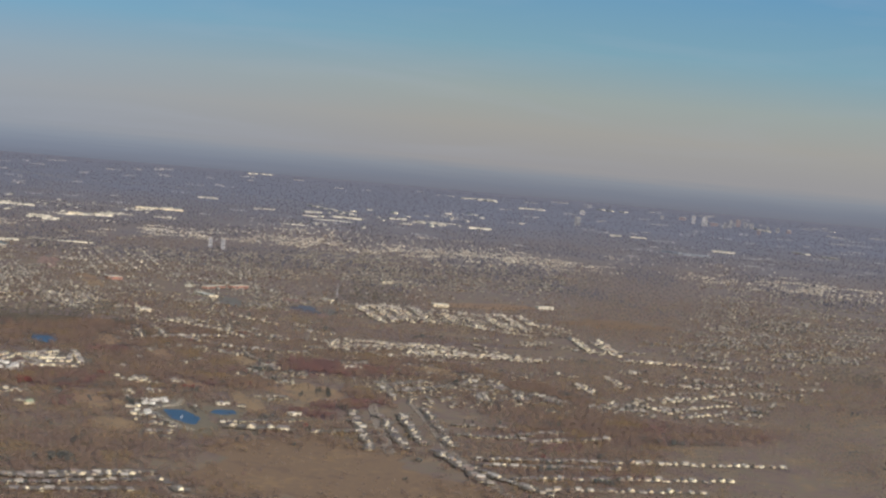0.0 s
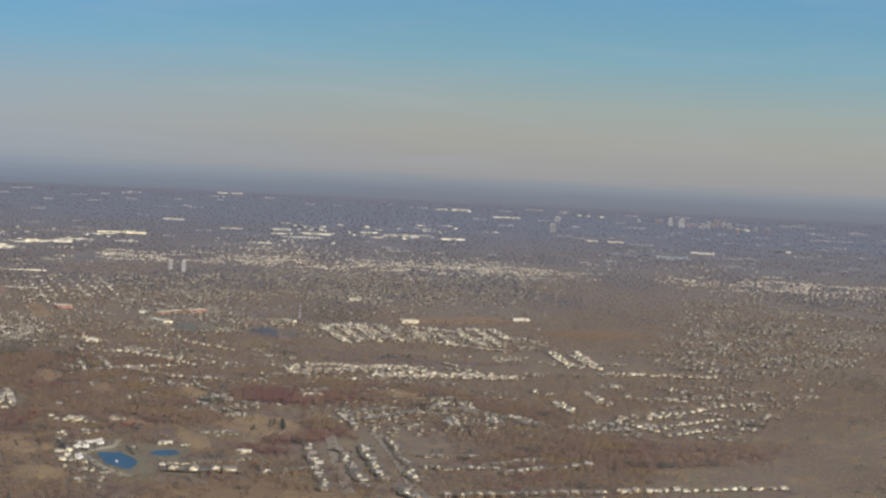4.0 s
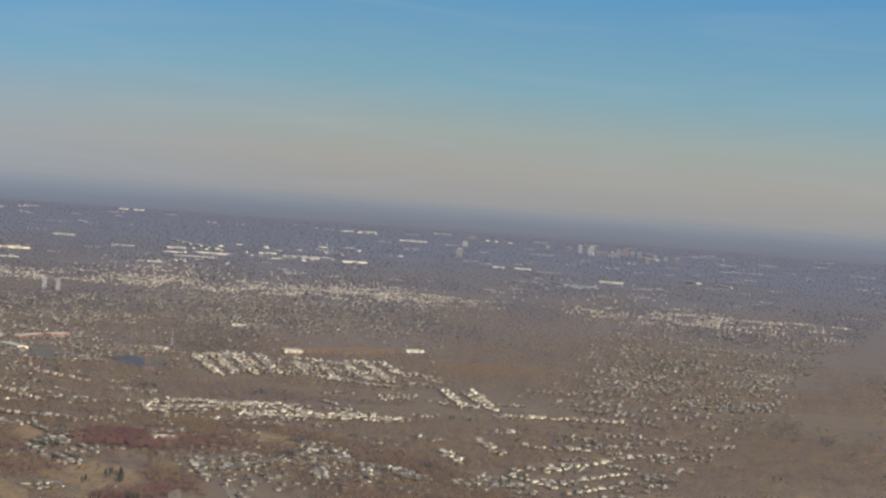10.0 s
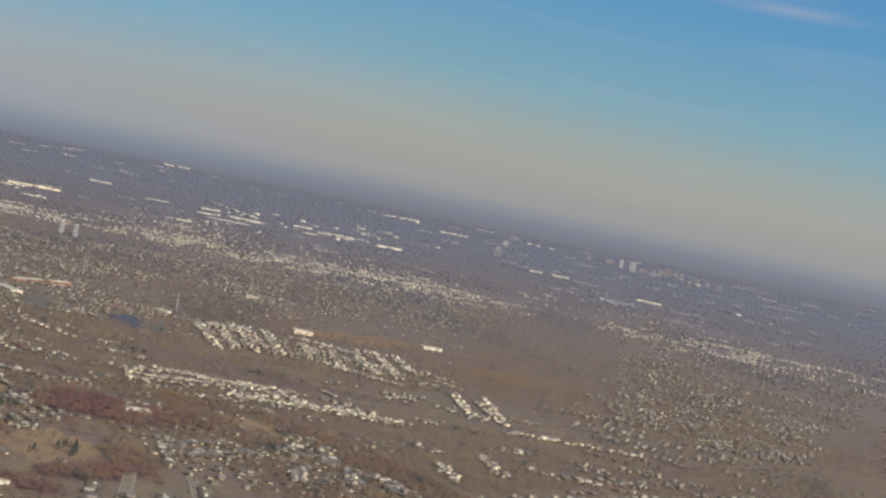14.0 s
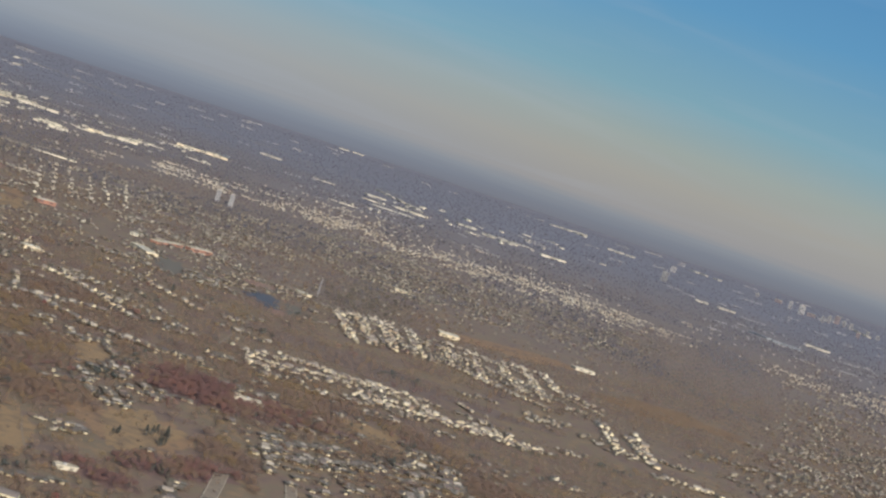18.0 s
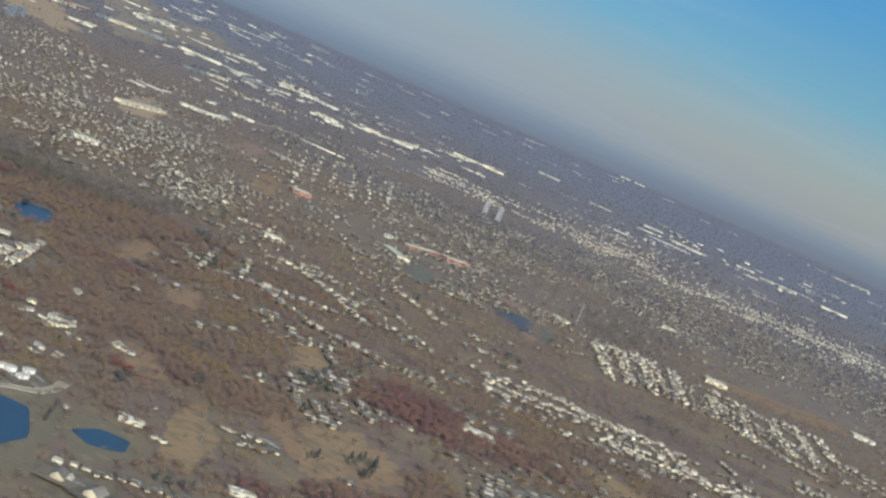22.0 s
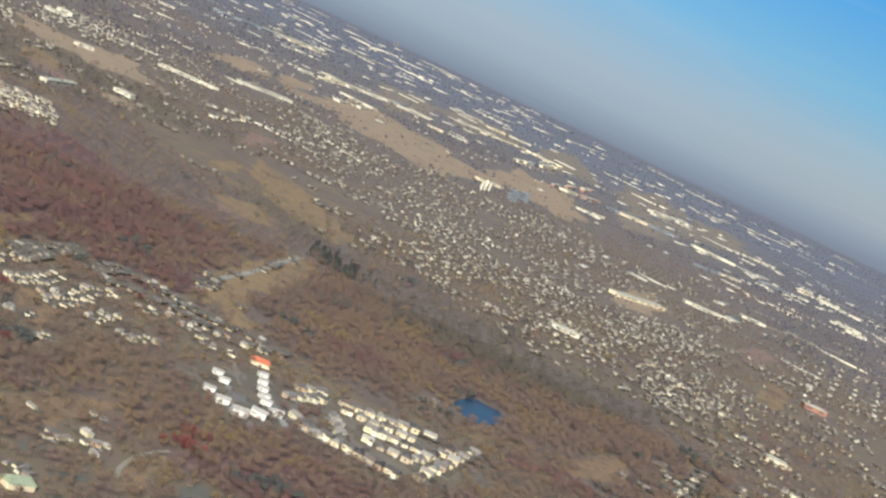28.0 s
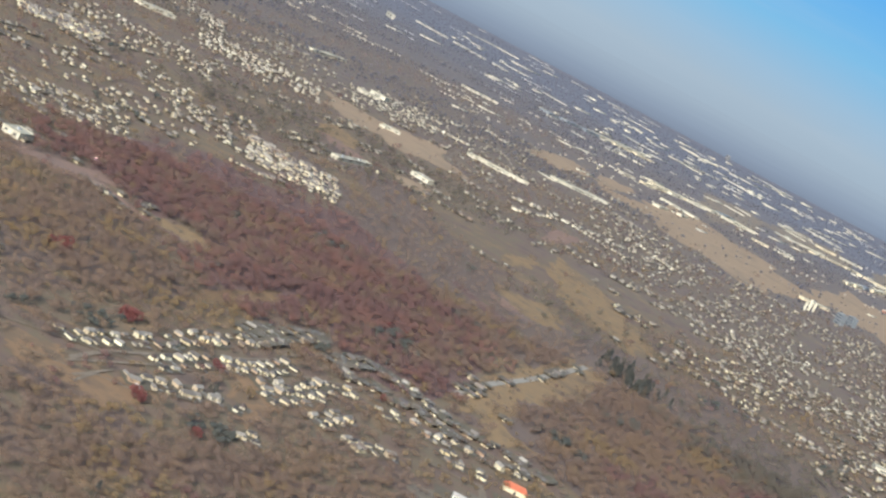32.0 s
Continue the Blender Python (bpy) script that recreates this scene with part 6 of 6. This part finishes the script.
def built_over(xy, gap):
    """True where a house stands within about gap of the place."""
    cells = {(int(x // gap), int(y // gap)) for x, y, _, _ in NEAR + FAR_HOUSES}
    keys = np.array([i * 100003 + j for i, j in cells])
    gi, gj = (xy[:, 0] // gap).astype(int), (xy[:, 1] // gap).astype(int)
    hit = np.zeros(len(xy), bool)
    for di in (-1, 0, 1):
        for dj in (-1, 0, 1):
            hit |= np.isin((gi + di) * 100003 + gj + dj, keys)
    return hit


STEP = 1.85
k = int(460 / STEP)
iy, ix = np.mgrid[0:k, 0:k]
p = np.c_[-370 + (ix.ravel() + rng.random(k * k)) * STEP, 400 + (iy.ravel() + rng.random(k * k)) * STEP, np.full(k * k, STEP)]
p = p[np.hypot(p[:, 0] + 140, p[:, 1] - 630) < 230]
q = np.concatenate([spots(150, 1000, -50, 38, 2.1, 0.0058), spots(1000, 4300, -58, 21, 2.1, 0.0058)])
p = np.concatenate([p, q[np.hypot(q[:, 0] + 140, q[:, 1] - 630) >= 230]])
c = cover_at(p[:, 0], p[:, 1])
clump = np.array([noise.noise((x * 0.012, y * 0.007, 0.0)) for x, y in p[:, :2]])
keep = (c == 2) | (c == 3) | ((c == 0) & (clump + 0.6 * rng.random(len(p)) > 0.15))
keep |= (c == 4) & (rng.random(len(p)) < np.where(np.hypot(p[:, 0], p[:, 1] - 300) > 480, 0.28, 0.34))
keep |= (c == 1) & (rng.random(len(p)) < 0.08)
keep &= (c != 5) & ~built_over(p, 0.9)
near = np.hypot(p[:, 0] + 140, p[:, 1] - 630) < 230
far_off = np.hypot(p[:, 0], p[:, 1] - 300)
tone = np.clip(0.5 + 1.1 * np.array([noise.noise((x * 0.010, y * 0.004, 4.0)) for x, y in p[:, :2]]) + 0.15 * (rng.random(len(p)) - 0.5), 0, 1)
mottle = np.array([noise.noise((x * 0.05, y * 0.03, 9.0)) for x, y in p[:, :2]])
red = (c == 3) & (rng.random(len(p)) < 0.66 + 0.9 * mottle)
red |= (c != 3) & (mottle + 0.5 * rng.random(len(p)) > 0.86)
# grey, then blue-grey tones take over with distance: haze put into the tree colours
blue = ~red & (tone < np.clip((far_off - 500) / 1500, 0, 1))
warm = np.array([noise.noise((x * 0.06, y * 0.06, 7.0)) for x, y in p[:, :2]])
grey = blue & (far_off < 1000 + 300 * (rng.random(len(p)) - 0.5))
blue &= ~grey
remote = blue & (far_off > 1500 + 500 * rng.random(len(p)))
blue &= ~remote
gold = ~red & ~grey & ~blue & ~remote & (warm + 0.45 * rng.random(len(p)) > 0.50)
dark = ~red & ~grey & ~blue & ~remote & ~gold & (far_off < 700) & (-warm + 0.4 * rng.random(len(p)) > 0.74)
grown = np.where((c == 2) | (c == 3), 1.0, np.where(c == 0, 0.85, 0.55))
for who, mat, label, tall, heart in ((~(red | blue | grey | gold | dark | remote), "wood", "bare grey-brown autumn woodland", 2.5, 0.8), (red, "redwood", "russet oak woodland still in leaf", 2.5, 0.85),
                                     (grey, "greyed_wood", "bare woods beyond the houses, greyed like haze", 2.4, 0.8), (blue, "hazed_far_wood", "bare woods far off, tinted blue-grey like haze", 2.4, 0.8), (remote, "hazed_remote_wood", "woods towards the horizon, tinted pale blue-grey like haze", 2.4, 0.8), (gold, "amber", "amber-leaved trees among bare woods", 2.2, 0.75), (dark, "evergreen", "dark conifers among bare woods", 2.2, 0.8)):
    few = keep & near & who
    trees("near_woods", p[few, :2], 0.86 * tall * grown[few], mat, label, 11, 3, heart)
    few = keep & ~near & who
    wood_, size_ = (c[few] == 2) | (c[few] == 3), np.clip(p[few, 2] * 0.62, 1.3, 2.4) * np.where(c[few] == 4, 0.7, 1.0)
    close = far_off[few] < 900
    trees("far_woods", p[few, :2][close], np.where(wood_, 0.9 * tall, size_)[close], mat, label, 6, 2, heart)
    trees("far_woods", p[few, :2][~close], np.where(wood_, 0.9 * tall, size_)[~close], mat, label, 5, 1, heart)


def tree_model(name, label, mat, tall):
    top = thing(name, label, "tree", "single trees")
    bm = bmesh.new()
    bmesh.ops.create_cone(bm, cap_ends=True, segments=7, radius1=0.05 * tall, radius2=0.012 * tall, depth=tall * 0.75, matrix=Matrix.Translation((0, 0, tall * 0.375)))
    part("trunk", bm, "bark", top)
    for i in range(3):
        a = i * 2.1
        bm = bmesh.new()
        bmesh.ops.create_cone(bm, cap_ends=True, segments=5, radius1=0.018 * tall, radius2=0.005 * tall, depth=tall * 0.4,
                              matrix=Matrix.Translation((0.12 * tall * math.cos(a), 0.12 * tall * math.sin(a), tall * (0.42 + 0.05 * i))) @ Matrix.Rotation(a, 4, "Z") @ Matrix.Rotation(0.9, 4, "Y"))
        part("limb", bm, "bark", top)
    bm = bmesh.new()
    for i in range(150):
        if mat == "evergreen":
            t = rng.random()
            r, z = (1 - t) * 0.24 * tall, tall * (0.12 + 0.9 * t)
        else:
            q = rng.normal(size=3)
            q /= np.linalg.norm(q)
            r, z = 0.34 * tall * math.hypot(q[0], q[1]), tall * (0.62 + 0.32 * q[2])
        a = rng.random() * 6.28
        c = Vector((r * math.cos(a), r * math.sin(a), z))
        v = [bm.verts.new(c + Vector(rng.normal(size=3)) * tall * 0.055) for _ in range(4)]
        bm.faces.new(v[:3])
        bm.faces.new((v[0], v[2], v[3]))
    part("crown", bm, mat, top)
    return top


SINGLE = (("evergreen_tree", "dark green conifer standing among houses", "evergreen", 1.9, 40), ("maple_tree", "crimson-leaved maple tree in a garden", "crimson", 1.7, 8), ("oak_tree", "amber-leaved oak tree beside houses", "amber", 1.7, 40))
MODELS = {}


def plant(name, x, y, size):
    m = pose(x, y, 0, 0, 0, 360 * rng.random()) @ Matrix.Scale(size, 4)
    if name in MODELS:
        copy_thing(MODELS[name], m).matrix_basis = m
    else:
        kind = next(s for s in SINGLE if s[0] == name)
        MODELS[name] = tree_model(kind[0], kind[1], kind[2], kind[3])
        MODELS[name].matrix_basis = m


def grove(x, y, n, reach, name, size=1.0):
    for _ in range(n):
        plant(name, x + rng.normal() * reach, y + rng.normal() * reach, size * (0.8 + 0.4 * rng.random()))


grove(-152.9, 635.6, 10, 1.2, 'maple_tree', 1.2)
grove(-155.0, 634.4, 5, 1.5, 'maple_tree', 0.9)
grove(-190.0, 628.4, 3, 0.5, 'maple_tree', 0.9)
grove(-230.4, 642.1, 7, 1.0, 'maple_tree', 1.1)
grove(-257.4, 644.6, 8, 1.6, 'maple_tree', 1.1)
grove(-217.2, 651.5, 3, 0.6, 'maple_tree', 0.9)
grove(-199.4, 624.2, 6, 1.2, 'maple_tree', 0.9)
grove(-262.6, 733.6, 4, 1.5, 'maple_tree', 0.8)
grove(-95.1, 657.3, 5, 1.2, 'maple_tree', 1.0)
grove(-132.4, 673.0, 5, 1.4, 'maple_tree', 1.0)
grove(-157.4, 641.7, 8, 1.5, 'maple_tree', 1.0)
grove(-271.0, 833.0, 30, 4.5, 'evergreen_tree', 1.7)
grove(-283.0, 842.0, 14, 4.0, 'evergreen_tree', 1.6)
grove(-141.9, 817.6, 10, 2.5, 'evergreen_tree', 1.0)
grove(-100.5, 653.5, 4, 0.8, 'evergreen_tree', 1.0)
grove(-108.0, 652.3, 3, 0.6, 'evergreen_tree', 0.9)
grove(-33.5, 638.5, 6, 1.5, 'evergreen_tree', 1.2)
grove(-41.0, 666.5, 4, 1.2, 'evergreen_tree', 1.0)
grove(-50.9, 663.3, 4, 1.0, 'evergreen_tree', 1.0)
grove(-208.5, 644.3, 4, 1.0, 'evergreen_tree', 0.8)
grove(-109.9, 522.7, 6, 3.0, 'evergreen_tree', 1.2)
grove(-43.2, 676.2, 7, 2.5, 'evergreen_tree', 1.3)
grove(-65.7, 696.1, 5, 1.2, 'evergreen_tree', 1.0)
grove(-106.7, 605.2, 6, 1.5, 'evergreen_tree', 1.0)
grove(-116.2, 622.9, 6, 2.0, 'oak_tree', 1.0)
grove(-130.0, 618.1, 10, 2.5, 'oak_tree', 1.0)
grove(-52.1, 684.2, 8, 3.0, 'oak_tree', 1.0)
grove(-209.2, 651.6, 5, 1.0, 'oak_tree', 1.0)
grove(-182.9, 610.8, 8, 3.0, 'oak_tree', 1.0)
grove(-184.8, 652.6, 8, 4.0, 'oak_tree', 1.0)
grove(-165.7, 620.5, 8, 2.5, 'oak_tree', 1.0)
grove(-146.3, 619.1, 8, 3.0, 'oak_tree', 1.0)


def hedge(x0, y0, x1, y1):
    """A dark raised strip with an uneven top, along an unidentified dark line."""
    d = Vector((x1 - x0, y1 - y0, 0))
    side, bm = Vector((-d.y, d.x, 0)).normalized(), bmesh.new()
    top = thing("hedge", "long dark raised strip between brown fields", "hedge", "hedgerows")
    n, prev = max(8, int(d.length / 0.35)), None
    for i in range(n + 1):
        c, w, z = Vector((x0, y0, 0)) + d * (i / n), 0.28 + 0.14 * rng.random(), 0.45 + 0.3 * rng.random()
        ring = [bm.verts.new(c + side * s * w + Vector((0, 0, h * z))) for s, h in ((-1.0, 0.0), (-0.9, 0.6), (-0.3, 1.0), (0.4, 0.9), (1.0, 0.5), (0.9, 0.0))]
        if prev:
            for k in range(5):
                bm.faces.new((prev[k], prev[k + 1], ring[k + 1], ring[k]))
        else:
            bm.faces.new(ring[::-1])
        prev = ring
    bm.faces.new(prev)
    bmesh.ops.recalc_face_normals(bm, faces=bm.faces)
    part("shrubs", bm, "evergreen", top)
    part("bank", box(bmesh.new(), -0.0, -0.4, 0.0, d.length, 0.4, 0.16), "floor_wood", top, "low brown base of the strip").matrix_basis = pose(x0, y0, 0, 0, 0, math.degrees(math.atan2(d.y, d.x)))


hedge(-103.9, 599, -112.2, 622)
hedge(-83.2, 601, -88.3, 616)
hedge(-116.0, 611, -118.9, 620)
hedge(-122.3, 607, -125.7, 617)
for name, label, mat, tall, n in SINGLE:
    while n:
        r, a = 190 + 330 * rng.random(), radians(-44 + 60 * rng.random())
        x, y = r * math.sin(a), 300 + r * math.cos(a)
        if cover_at(x, y) in (0, 2):
            plant(name, x, y, 0.7 + 0.6 * rng.random())
            n -= 1

# a fountain in the large pond
fountain = thing("fountain", "white spray fountain in the middle of the pond", "fountain")
fountain.matrix_basis = pose(-86.2, 586.4, 0.08)
bm = bmesh.new()
bmesh.ops.create_cone(bm, cap_ends=True, segments=14, radius1=0.35, radius2=0.28, depth=0.12, matrix=Matrix.Translation((0, 0, 0.06)))
part("float", bm, "steel", fountain, "grey float")
bm = bmesh.new()
for i in range(60):
    a, r, z = rng.random() * 6.28, 0.55 * rng.random(), 0.1 + 0.7 * rng.random()
    c = Vector((r * (1 - z * 0.5) * math.cos(a), r * (1 - z * 0.5) * math.sin(a), z))
    bm.faces.new([bm.verts.new(c + Vector(rng.normal(size=3)) * 0.09) for _ in range(3)])
part("spray", bm, "trim", fountain, "white water spray")
